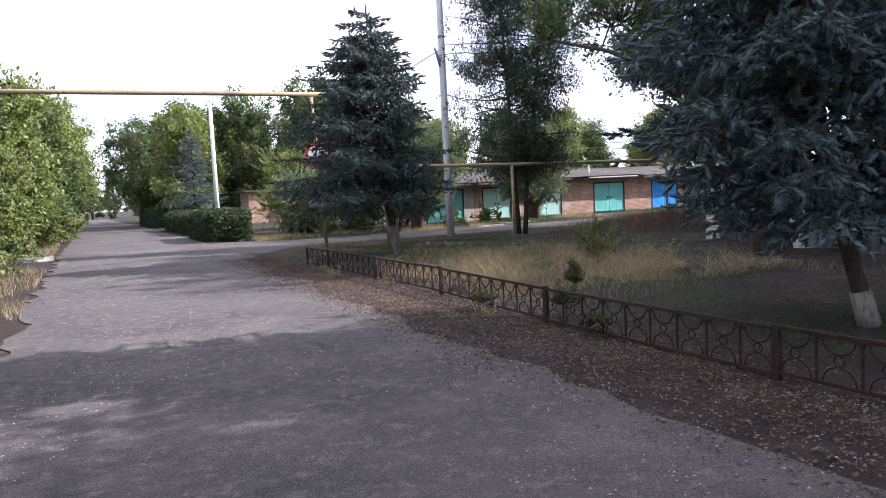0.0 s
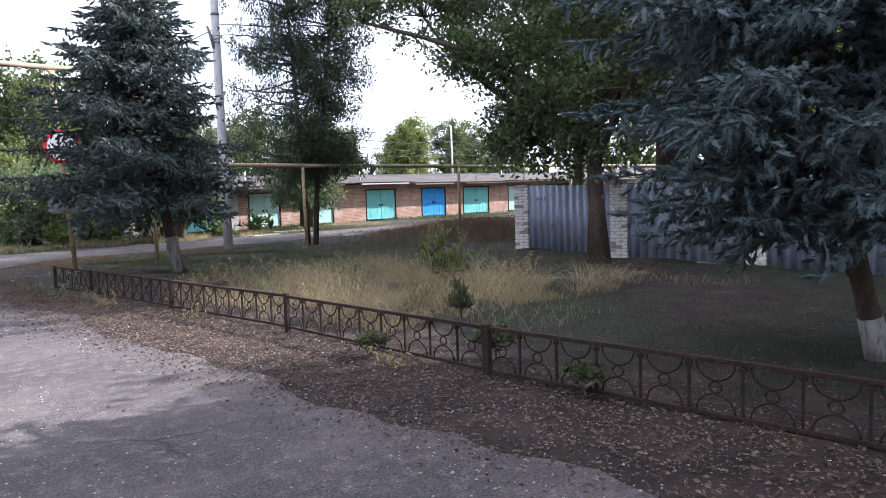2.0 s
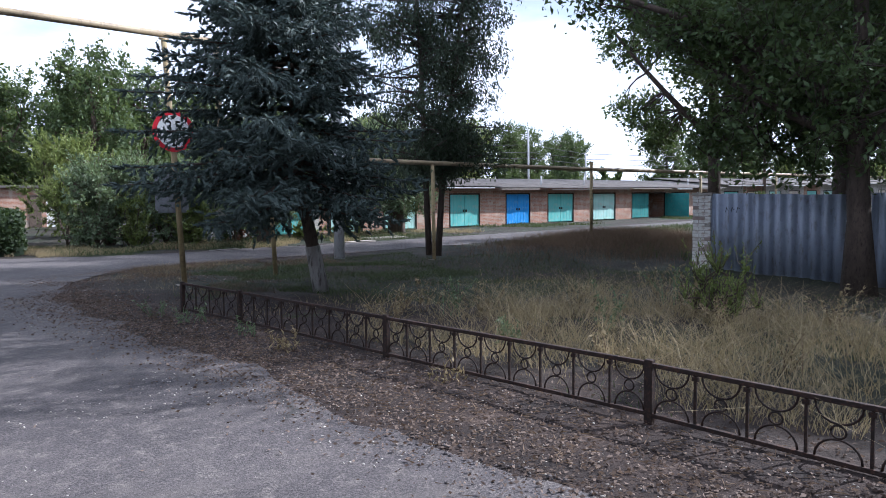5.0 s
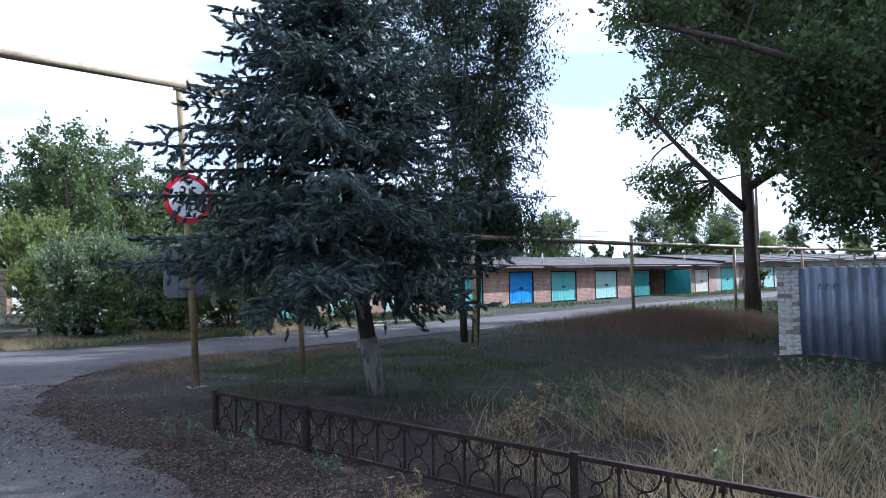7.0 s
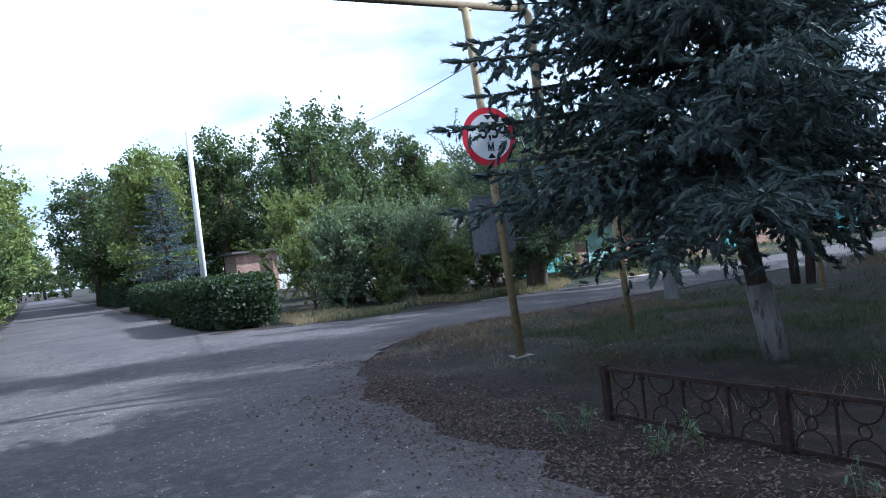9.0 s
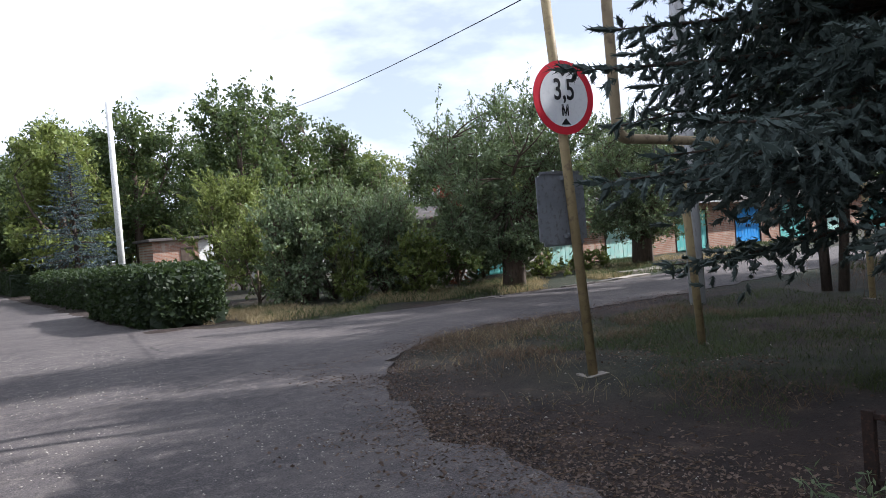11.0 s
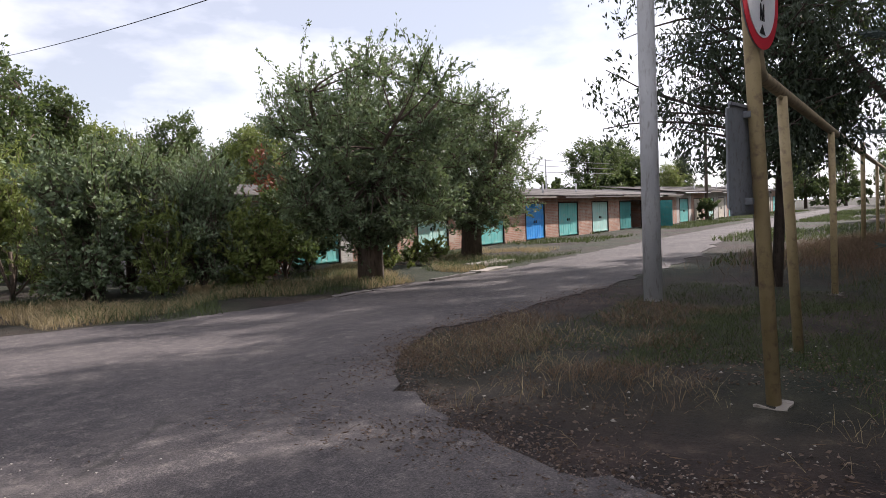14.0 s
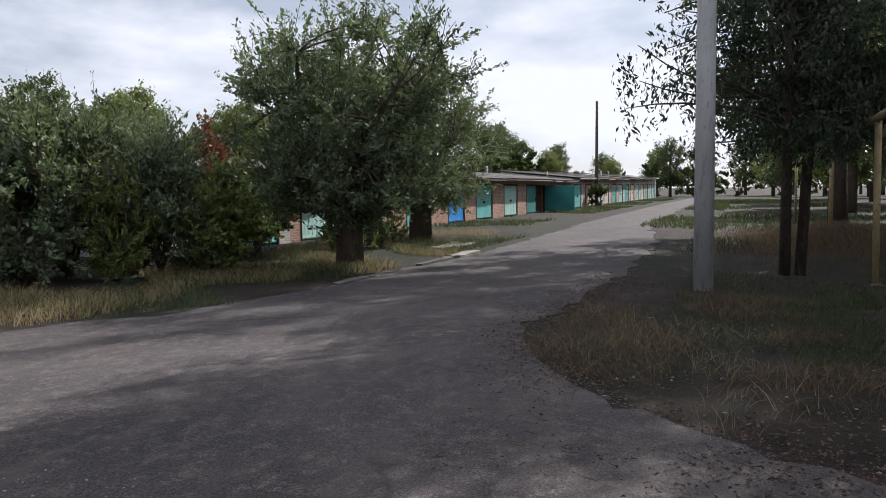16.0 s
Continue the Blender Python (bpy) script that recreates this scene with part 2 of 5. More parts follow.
NEEDLE = leafy("dark_spruce_needles", (0.022, 0.036, 0.034), (0.1, 0.13, 0.12), (0.06, 0.09, 0.06), 0.6)
BLUE_NEEDLE = leafy("blue_spruce_needles", (0.022, 0.038, 0.041), (0.125, 0.17, 0.178), (0.08, 0.12, 0.1), 0.6)
THUJA = leafy("dark_evergreen_sprays", (0.02, 0.032, 0.02), (0.06, 0.08, 0.05), (0.07, 0.09, 0.03))
LEAF = leafy("mid_green_leaves", (0.026, 0.048, 0.019), (0.09, 0.128, 0.05), (0.17, 0.22, 0.05))
DARK_LEAF = leafy("dark_green_leaves", (0.028, 0.05, 0.018), (0.085, 0.115, 0.04), (0.15, 0.2, 0.05))
LIGHT_LEAF = leafy("light_green_leaves", (0.08, 0.12, 0.03), (0.2, 0.24, 0.07), (0.3, 0.34, 0.08))
ELM_LEAF = leafy("elm_leaves", (0.026, 0.048, 0.026), (0.2, 0.26, 0.15), (0.2, 0.26, 0.07))
HEDGE_LEAF = leafy("glossy_hedge_leaves", (0.01, 0.02, 0.009), (0.036, 0.056, 0.022), (0.08, 0.12, 0.03), 0.55)
RED_LEAF = leafy("withered_red_brown_leaves", (0.13, 0.045, 0.03), (0.22, 0.09, 0.05), (0.25, 0.1, 0.04))
STRAW = leafy("dry_straw_grass", (0.13, 0.1, 0.055), (0.4, 0.32, 0.19), (0.4, 0.32, 0.15), 0.8)
GREEN_GRASS = leafy("dull_green_grass", (0.02, 0.034, 0.013), (0.075, 0.098, 0.038), (0.1, 0.125, 0.04), 0.7)
BROWN_WEED = leafy("dead_brown_weeds", (0.055, 0.038, 0.027), (0.2, 0.14, 0.095), (0.15, 0.1, 0.05), 0.9)
LITTER = leafy("fallen_dry_leaves", (0.034, 0.022, 0.018), (0.21, 0.158, 0.13), (0.16, 0.11, 0.075), 0.9)
STONE = weathered("pale_broken_stone", (0.2, 0.18, 0.155), (0.28, 0.25, 0.22), (0.13, 0.11, 0.09), 4, 20)


# ---- mesh helpers ----
def smoothstep(a, b, v):
    v = np.clip((np.asarray(v, dtype=float) - a) / (b - a), 0, 1)
    return v * v * (3 - 2 * v)


def level(x, y):
    """Height of the soil: flat at the road, dipping a little towards the sheet-metal fence, uneven off the road."""
    x, y = np.asarray(x, dtype=float), np.asarray(y, dtype=float)
    dip = -0.15 * smoothstep(6, 13.5, x) * (1 - smoothstep(7.5, 12, y))
    rough = 0.02 * np.sin(x * 2.1 + 1.3 * np.sin(y * 1.7)) + 0.018 * np.sin(y * 2.9 + x * 0.7)
    road = smoothstep(13.0, 14.3, y) * (1 - smoothstep(19.0, 20.6, y))
    mound = 0.3 * np.exp(-((x - 19.0) / 4.2) ** 2 - ((y - 10.3) / 2.1) ** 2)
    return dip + mound + rough * (1 - road) * smoothstep(3.6, 5.2, x) * (1 - smoothstep(40, 60, np.hypot(x, y)))


def thing(name, label, category, at=(0, 0, 0), turn=0, group="", kind=""):
    ob = new(name)
    ob.empty_display_size = 0.2
    ob.matrix_basis = pose(*at, 0, 0, turn)
    return tagged(ob, label, category, group, kind)


def part(name, bm, mat, parent=None, label="", smooth=False):
    """One bmesh as one mesh object under a thing or a part."""
    me = bpy.data.meshes.new(name)
    bm.to_mesh(me)
    bm.free()
    me.materials.append(mat)
    if smooth:
        me.shade_smooth()
    ob = new(name, me)
    ob.parent = parent
    return tagged(ob, label)


def share(name, me, parent, m):
    ob = new(name, me)
    ob.parent = parent
    ob.matrix_basis = m
    return ob


def raw(name, co, faces, mat, parent=None, label="", smooth=False):
    """A mesh from arrays: points, and faces of equal size."""
    co, faces = np.asarray(co, dtype=np.float32), np.asarray(faces, dtype=np.int32)
    me = bpy.data.meshes.new(name)
    me.vertices.add(len(co))
    me.vertices.foreach_set("co", co.ravel())
    k = faces.shape[1]
    me.loops.add(faces.size)
    me.loops.foreach_set("vertex_index", faces.ravel())
    me.polygons.add(len(faces))
    me.polygons.foreach_set("loop_start", np.arange(0, faces.size, k, dtype=np.int32))
    me.update(calc_edges=True)
    me.materials.append(mat)
    if smooth:
        me.shade_smooth()
    ob = new(name, me)
    ob.parent = parent
    return tagged(ob, label)


def box(bm, x0, x1, y0, y1, z0, z1, bevel=0.0):
    r = bmesh.ops.create_cube(bm, size=1, matrix=Matrix.Translation(((x0 + x1) / 2, (y0 + y1) / 2, (z0 + z1) / 2)) @ Matrix.Diagonal((x1 - x0, y1 - y0, z1 - z0, 1)))
    if bevel:
        es = list({e for v in r["verts"] for e in v.link_edges})
        bmesh.ops.bevel(bm, geom=es, offset=bevel, segments=2, affect="EDGES", profile=0.6)
    return bm


def boxed(*a, bevel=0.0):
    return box(bmesh.new(), *a, bevel=bevel)


def tube_arrays(tubes, sides=7):
    """Tapered tubes along paths: a list of (points, radii)."""
    co, faces, base = [], [], 0
    ang = np.arange(sides) * 2 * math.pi / sides
    for pts, radii in tubes:
        pts = np.asarray(pts, dtype=float)
        d = np.gradient(pts, axis=0)
        d /= np.linalg.norm(d, axis=1)[:, None] + 1e-9
        ref = np.array((0, 0, 1.0)) if abs(d[0][2]) < 0.9 else np.array((1.0, 0, 0))
        a = np.cross(d, ref)
        a /= np.linalg.norm(a, axis=1)[:, None] + 1e-9
        b = np.cross(d, a)
        ring = pts[:, None, :] + np.asarray(radii, dtype=float)[:, None, None] * (np.cos(ang)[None, :, None] * a[:, None, :] + np.sin(ang)[None, :, None] * b[:, None, :])
        co.append(ring.reshape(-1, 3))
        for i in range(len(pts) - 1):
            for j in range(sides):
                k = (j + 1) % sides
                faces.append((base + i * sides + j, base + i * sides + k, base + (i + 1) * sides + k, base + (i + 1) * sides + j))
        for end in (0, len(pts) - 1):
            o = base + end * sides
            for j in range(1, sides - 2, 2):
                q = (o, o + j, o + j + 1, o + j + 2)
                faces.append(q if end else q[::-1])
        base += len(pts) * sides
    return np.concatenate(co), np.array(faces)


def tubes_part(name, tubes, mat, parent=None, label="", sides=7):
    co, fa = tube_arrays(tubes, sides)
    return raw(name, co, fa, mat, parent, label, smooth=True)


def leaves_arrays(centres, length, width, rng, axis=None, spread=1.0):
    """A small pointed leaf of two halves folded along the rib, at each centre."""
    n = len(centres)
    a = rng.normal(size=(n, 3))
    if axis is not None:
        a = axis + spread * a
    a /= np.linalg.norm(a, axis=1)[:, None] + 1e-9
    b = np.cross(a, rng.normal(size=(n, 3)))
    b /= np.linalg.norm(b, axis=1)[:, None] + 1e-9
    c = np.cross(a, b)
    s = rng.uniform(0.5, 1.45, size=(n, 1))
    la, wb = a * length * s * 0.5, b * width * s * 0.5
    fold = c * width * s * 0.18
    co = np.stack((centres - la, centres + wb + fold, centres + la, centres - wb + fold), axis=1).reshape(-1, 3)
    return co, np.arange(4 * n).reshape(n, 4)


def bent(p, q, rng, sag=0.12, n=5):
    p, q = np.asarray(p, dtype=float), np.asarray(q, dtype=float)
    s = np.linspace(0, 1, n)[:, None]
    d = np.linalg.norm(q - p)
    off = rng.normal(size=3) * sag * d
    return p + (q - p) * s + off * (s * (1 - s) * 2)


# ---- plants ----
def leaf_tree(name, label, at, seed, trunk, limbs, lobes, clumps, leaves, leaf, mats, clump_r=0.45, twig=0.5, rise=0.25, group="",
              category="tree", whitewash=0.0, shoots=(0, 0.0)):
    """A broad-leaved tree. trunk: (points, radii); limbs: ends of the main limbs, from a height on the trunk; lobes: (centre, radii, weight) of the crown."""
    rng = np.random.default_rng(seed)
    top = thing(name, label, category, at, 0, group)
    pts, radii = np.asarray(trunk[0], dtype=float), trunk[1]
    tubes, nodes = [(pts, radii)], [pts[-1]]
    for start, end, r in limbs:
        path = bent(start, end, rng, 0.1, 7)
        tubes.append((path, np.linspace(r, r * 0.3, 7)))
        nodes += list(path[2:])
    nodes = np.array(nodes)
    w = np.array([l[2] for l in lobes], dtype=float)
    which = rng.choice(len(lobes), size=clumps, p=w / w.sum())
    dirs = rng.normal(size=(clumps, 3))
    dirs /= np.linalg.norm(dirs, axis=1)[:, None]
    rad = rng.uniform(0.12, 1, size=(clumps, 1)) ** 0.5
    cen = np.array([lobes[i][0] for i in which], dtype=float) + dirs * rad * np.array([lobes[i][1] for i in which], dtype=float)
    cen[:, 2] = np.maximum(cen[:, 2], 0.15)
    lc, lax = [], []
    per = max(1, leaves // (clumps * 6))
    for c in cen:
        near = nodes[np.argmin(((nodes - c) ** 2).sum(1) + 1.2 * np.maximum(0, nodes[:, 2] - c[2]))]
        dist = float(np.linalg.norm(c - near))
        tubes.append((bent(near, c, rng, 0.1, 5), np.linspace(0.012 + 0.009 * dist, 0.008, 5)))
        for k in range(6):
            d = rng.normal(size=3)
            d /= np.linalg.norm(d)
            d[2] += rise
            tip = c + d * twig * rng.uniform(0.5, 1.25)
            tubes.append((np.array((c, (c + tip) / 2 + rng.normal(size=3) * 0.03, tip)), (0.007, 0.005, 0.003)))
            s = rng.uniform(0.05, 1.05, size=(per, 1))
            lc.append(c + (tip - c) * s + rng.normal(size=(per, 3)) * clump_r * 0.3)
            lax.append(np.repeat(d[None, :], per, 0))
    if shoots[0]:
        mean = cen.mean(axis=0)
        rank = np.argsort(((cen - mean) ** 2).sum(1) + 1.5 * np.maximum(0, cen[:, 2] - mean[2]) ** 2)[::-1]
        for i in range(shoots[0]):
            c = cen[rank[i % (clumps // 3)]]
            d = (c - mean) / np.linalg.norm(c - mean) + np.array((0, 0, 0.55)) + rng.normal(size=3) * 0.25
            d /= np.linalg.norm(d)
            L = shoots[1] * rng.uniform(0.5, 1.2)
            tip = c + d * L + np.array((0, 0, -0.12 * L))
            tubes.append((np.array((c, c + d * L * 0.55, tip)), (0.008, 0.006, 0.003)))
            m = int(46 * L)
            s = rng.uniform(0.05, 1.0, size=(m, 1))
            lc.append(c + (tip - c) * s + rng.normal(size=(m, 3)) * 0.05 * (1.3 - s))
            lax.append(np.repeat(d[None, :], m, 0))
    tubes_part("trunk", tubes, mats[0], top, sides=6)
    co, fa = leaves_arrays(np.concatenate(lc), leaf[0], leaf[1], rng, np.concatenate(lax), 0.9)
    raw("crown", co, fa, mats[1], top)
    if whitewash:
        f = whitewash / max(0.01, pts[1][2] - pts[0][2])
        band = [pts[0] + (pts[1] - pts[0]) * f * s for s in (0.0, 0.5, 1.0)]
        tubes_part("whitewash_band", [(band, [radii[0] + (radii[1] - radii[0]) * f * s + 0.007 for s in (0, 0.5, 1)])], LIMEWASH, top, "worn white limewash", 10)
    return top


def tuft(rng, n=15):
    """One needle-covered shoot along +x, one unit long: a thin core with needles standing off it."""
    co = []
    ring = [np.array((0.55, 0.12 * math.cos(a), 0.12 * math.sin(a))) for a in (0.3, 1.87, 3.44, 5.01)]
    for k in range(4):
        p, q = ring[k], ring[(k + 1) % 4]
        co += [np.array((-0.05, 0, 0)), q, p, np.array((1.12, 0, 0)), p, q]
    for i in range(n):
        s = (i + 0.5) / n
        a = i * 2.4
        r = 0.23 * (1 - 0.3 * s)
        out = np.array((0.0, math.cos(a), math.sin(a)))
        base = np.array((s, 0, 0))
        side = np.array((0.10, 0, 0))
        tip = base + out * r + np.array((0.26, 0, 0))
        co += [base - side, base + side + out * 0.05, tip]
    return np.array(co)


def spruce(name, label, at, seed, height, low, reach, trunk_r, mat, lean=(0, 0), dense=1.0, step=0.13, group="", whitewash=0.0, gap=0.34, power=0.82, skew=(0, 0)):
    rng = np.random.default_rng(seed)
    top = thing(name, label, "spruce tree", at, 0, group)
    zs = np.array((-0.1, 0.5, low + 0.3, height * 0.5, height * 0.8, height))
    def axis(z):
        z = np.asarray(z, dtype=float)
        k = np.minimum(z, 2.0) / 2.0 + 0.25 * np.maximum(z - 2.0, 0) / 2.0
        return np.stack((lean[0] * k, lean[1] * k, z), axis=-1)
    tubes = [(axis(zs), trunk_r * np.array((1.15, 1.0, 0.85, 0.55, 0.25, 0.05)))]
    shoots, dirs, lens = [], [], []
    z = low
    while z < height - 0.15:
        f = (z - low) / (height - low)
        count = int(rng.integers(6, 9) * dense) if f < 0.85 else 4
        turn = rng.uniform(0, 6.28)
        for i in range(max(3, count)):
            a = turn + i * 6.283 / max(3, count) + rng.normal() * 0.22
            L = (reach * (1 - f) ** power + 0.12) * rng.uniform(0.6, 1.0) * (1 + skew[0] * math.cos(a) + skew[1] * math.sin(a))
            if f < 0.12:
                L *= 0.85
            h = np.array((math.cos(a), math.sin(a), 0))
            zz = z + rng.uniform(-0.32, 0.32) * (1 - 0.6 * f)
            p0 = axis(zz)
            s = np.linspace(0, 1, 6)[:, None]
            droop = rng.uniform(0.1, 0.34) * (1 - 0.9 * f) - 0.25 * f
            path = p0 + h * L * s + np.array((0, 0, 1)) * (-droop * L * s ** 1.0 + 0.28 * droop * L * s ** 3)
            tubes.append((path, np.linspace(0.01 + 0.011 * L, 0.004, 6)))
            side = np.array((-h[1], h[0], 0))
            for q in np.arange(0.18 * L, L, step):
                base = p0 + h * q + np.array((0, 0, 1)) * (-droop * q + 0.28 * droop * L * (q / L) ** 3)
                for sg in (-1, 1):
                    l2 = min(0.75, 0.5 * (L - q) + 0.14) * rng.uniform(0.6, 1.15)
                    d2 = 0.62 * h + sg * side * 0.78 + np.array((0, 0, rng.uniform(-0.9, 0.2)))
                    d2 /= np.linalg.norm(d2)
                    m = max(1, int(l2 / 0.105))
                    for k in range(m):
                        shoots.append(base + d2 * (k * l2 / m) + np.array((0, 0, -0.10 * (k / m) ** 2 * l2)))
                        dirs.append(d2 + rng.normal(size=3) * 0.55 + np.array((0, 0, -0.25)))
                        lens.append(rng.uniform(0.1, 0.16))
                shoots.append(base)
                dirs.append(h + rng.normal(size=3) * 0.25)
                lens.append(0.15)
            shoots.append(path[-1] - h * 0.06)
            dirs.append(h + np.array((0, 0, 0.1)))
            lens.append(0.2)
        z += gap * rng.uniform(0.75, 1.15) * (1 - 0.55 * f)
    shoots.append(axis(height - 0.2)); dirs.append(np.array((0, 0, 1.0))); lens.append(0.35)
    P, D, Ls = np.array(shoots), np.array(dirs), np.array(lens)
    D /= np.linalg.norm(D, axis=1)[:, None]
    A = np.cross(D, rng.normal(size=D.shape))
    A /= np.linalg.norm(A, axis=1)[:, None]
    B = np.cross(D, A)
    T = tuft(rng)
    wide = np.full(len(Ls), 0.2)[:, None, None]
    co = P[:, None, :] + T[None, :, 0:1] * Ls[:, None, None] * D[:, None, :] + wide * (T[None, :, 1:2] * A[:, None, :] + T[None, :, 2:3] * B[:, None, :])
    co = co.reshape(-1, 3)
    tubes_part("trunk", tubes, DARK_BARK, top, sides=6)
    raw("crown", co, np.arange(len(co)).reshape(-1, 3), mat, top)
    if whitewash:
        zz = np.array((0.0, whitewash * 0.5, whitewash))
        tubes_part("whitewash_band", [(axis(zz), trunk_r * 1.08 + np.array((0.02, 0.012, 0.008)))], LIMEWASH, top, "worn white limewash", 10)
    return top


def blades(name, xy, mat, height, width, rng, lean=0.5, seg=True):
    """Grass: each blade a bent strip of a quad and its tip."""
    n = len(xy)
    z = level(xy[:, 0], xy[:, 1]) - 0.01
    base = np.column_stack((xy, z))
    a = rng.uniform(0, 6.283, n)
    w = np.column_stack((np.cos(a), np.sin(a), np.zeros(n)))
    d = np.column_stack((rng.normal(size=n) * lean, rng.normal(size=n) * lean, np.zeros(n)))
    h = (height * rng.uniform(0.4, 1.25, n))[:, None]
    up = np.array((0, 0, 1.0))
    mid = base + up * h * 0.55 + d * h * 0.25
    tip = base + up * h * 0.95 + d * h * 0.8
    ww = w * (width * rng.uniform(0.6, 1.3, n))[:, None]
    co = np.stack((base - ww, base + ww, mid + ww * 0.7, mid - ww * 0.7, mid + ww * 0.7, mid - ww * 0.7, tip + ww * 0.12, tip - ww * 0.12), axis=1)
    co = np.concatenate((co[:, [0, 1, 2, 3]], co[:, [6, 7]]), axis=1).reshape(-1, 3)
    i = np.arange(n)[:, None] * 6
    fa = np.concatenate((i + np.array((0, 1, 2, 3)), i + np.array((3, 2, 4, 5))), axis=0)
    return raw(name, co, fa, mat)


def scatter(rng, n, x0, x1, y0, y1, scale=1.0, cut=0.0):
    """Places strewn in a rectangle, thinned to patches."""
    p = np.column_stack((rng.uniform(x0, x1, n), rng.uniform(y0, y1, n)))
    if cut > 0:
        v = np.array([noise.noise((a * scale, b * scale, x0 * 0.37)) for a, b in p])
        p = p[v > (cut - 0.5)]
    return p


# ---- ground and road ----
def graded(a, b, near, lo, hi):
    """Grid lines: even between a and b, then ever wider out to lo and hi."""
    mid = list(np.arange(a, b + near / 2, near))
    up, down, s = [], [], near
    while (up[-1] if up else b) < hi:
        s *= 1.35
        up.append((up[-1] if up else b) + s)
    s = near
    while (down[-1] if down else a) > lo:
        s *= 1.35
        down.append((down[-1] if down else a) - s)
    return np.array(down[::-1] + mid + up)


def build_ground():
    xs, ys = graded(-8, 30, 0.3, -3000, 3000), graded(-14, 30, 0.3, -3000, 3000)
    X, Y = np.meshgrid(xs, ys)
    co = np.column_stack((X.ravel(), Y.ravel(), level(X, Y).ravel()))
    nx, ny = len(xs), len(ys)
    i, j = np.meshgrid(np.arange(nx - 1), np.arange(ny - 1))
    a = (j * nx + i).ravel()
    fa = np.column_stack((a, a + 1, a + nx + 1, a + nx))
    ob = raw("ground", co, fa, GROUND, smooth=True)
    tagged(ob, "dry bare soil with patches of thin turf", "ground", kind="structure")


def build_road():
    right = [(2.9, -70), (3.0, -6), (3.05, -3), (3.2, 1), (3.45, 5), (3.5, 8), (3.75, 10.5), (4.5, 12.6), (5.7, 14.0), (7.4, 14.8), (9.4, 14.75),
             (13, 14.6), (20, 14.9), (30, 16.2), (60, 17.0), (150, 17.5)]
    left = [(150, 20), (60, 19.6), (30, 19.0), (22, 18.5), (16, 18.25), (12, 18.5), (8.8, 18.65), (7.0, 19.1), (5.3, 20.3), (4.5, 22), (4.3, 26), (4.7, 60),
            (4.9, 160), (-0.3, 160), (-0.4, 60), (-0.5, 45), (-0.9, 20), (-1.0, 5), (-1.3, -10), (-1.5, -70)]
    out = []
    for (ax, ay), (bx, by) in zip(right + left, right[1:] + left + right[:1]):
        d = math.hypot(bx - ax, by - ay)
        n = max(1, min(60, int(d / 0.22)))
        for k in range(n):
            f = k / n
            x, y = ax + (bx - ax) * f, ay + (by - ay) * f
            w = 0.0 if abs(y) > 60 or x > 70 else 0.24
            out.append((x + w * noise.noise((x * 1.3, y * 1.3, 1)) + 0.6 * w * noise.noise((x * 5, y * 5, 4)),
                        y + w * noise.noise((x * 1.3, y * 1.3, 7)) + 0.5 * w * noise.noise((x * 5, y * 5, 9)), 0.014))
    bm = bmesh.new()
    f = bm.faces.new([bm.verts.new(p) for p in out])
    f.normal_update()
    if f.normal.z < 0:
        f.normal_flip()
    r = bmesh.ops.extrude_face_region(bm, geom=[f])
    bmesh.ops.translate(bm, vec=(0, 0, -0.07), verts=[v for v in r["geom"] if isinstance(v, bmesh.types.BMVert)])
    bmesh.ops.triangulate(bm, faces=bm.faces[:])
    bmesh.ops.recalc_face_normals(bm, faces=bm.faces[:])
    ob = part("road", bm, ASPHALT)
    tagged(ob, "worn grey asphalt road with a side road", "road", kind="structure")


build_ground()
build_road()


# ---- kerbs and stones ----
def rough_block(x0, x1, y0, y1, z0, z1, seed, amount=0.02, cuts=3):
    bm = boxed(x0, x1, y0, y1, z0, z1)
    bmesh.ops.subdivide_edges(bm, edges=bm.edges[:], cuts=cuts, use_grid_fill=True)
    for v in bm.verts:
        v.co += Vector([amount * noise.noise((v.co.x * 6, v.co.y * 6, v.co.z * 6 + seed + 9 * k)) for k in range(3)])
    return bm


for i in (1, 2, 4, 5):
    k0 = 9.2 + i * 1.02
    ob = part("kerb_stone", rough_block(k0, k0 + 0.98, 18.46, 18.6, -0.1, 0.05 - 0.012 * (i % 3), i, 0.03), SLATE)
    tagged(ob, "low chipped pale concrete kerb at the side road", "kerb", "kerb along the verge")
ob = part("stone_slab", rough_block(15.0, 16.3, 18.35, 18.65, -0.06, 0.05, 31, 0.04), STONE)
tagged(ob, "broken pale stone slab by the side road", "stone")
ob = part("stone_slab", rough_block(16.7, 18.6, 19.3, 19.9, -0.03, 0.06, 35, 0.05), STONE)
tagged(ob, "broken pale stone slab by the side road", "stone")
ob = part("kerb_stone", rough_block(-2.1, -1.0, 17.2, 17.42, -0.05, 0.14, 50, 0.01), WHITE_POLE)
tagged(ob, "whitewashed kerb stone beside the road", "kerb")


# ---- low iron fence ----
def arc(cx, cz, r, a0, a1, n=10, y=0.0):
    return [(y, cx + r * math.cos(a0 + (a1 - a0) * i / n), cz + r * math.sin(a0 + (a1 - a0) * i / n)) for i in range(n + 1)]


FENCE_X, FENCE_TOP, BAY, PANEL = 4.55, 0.40, 0.3065, 2.758


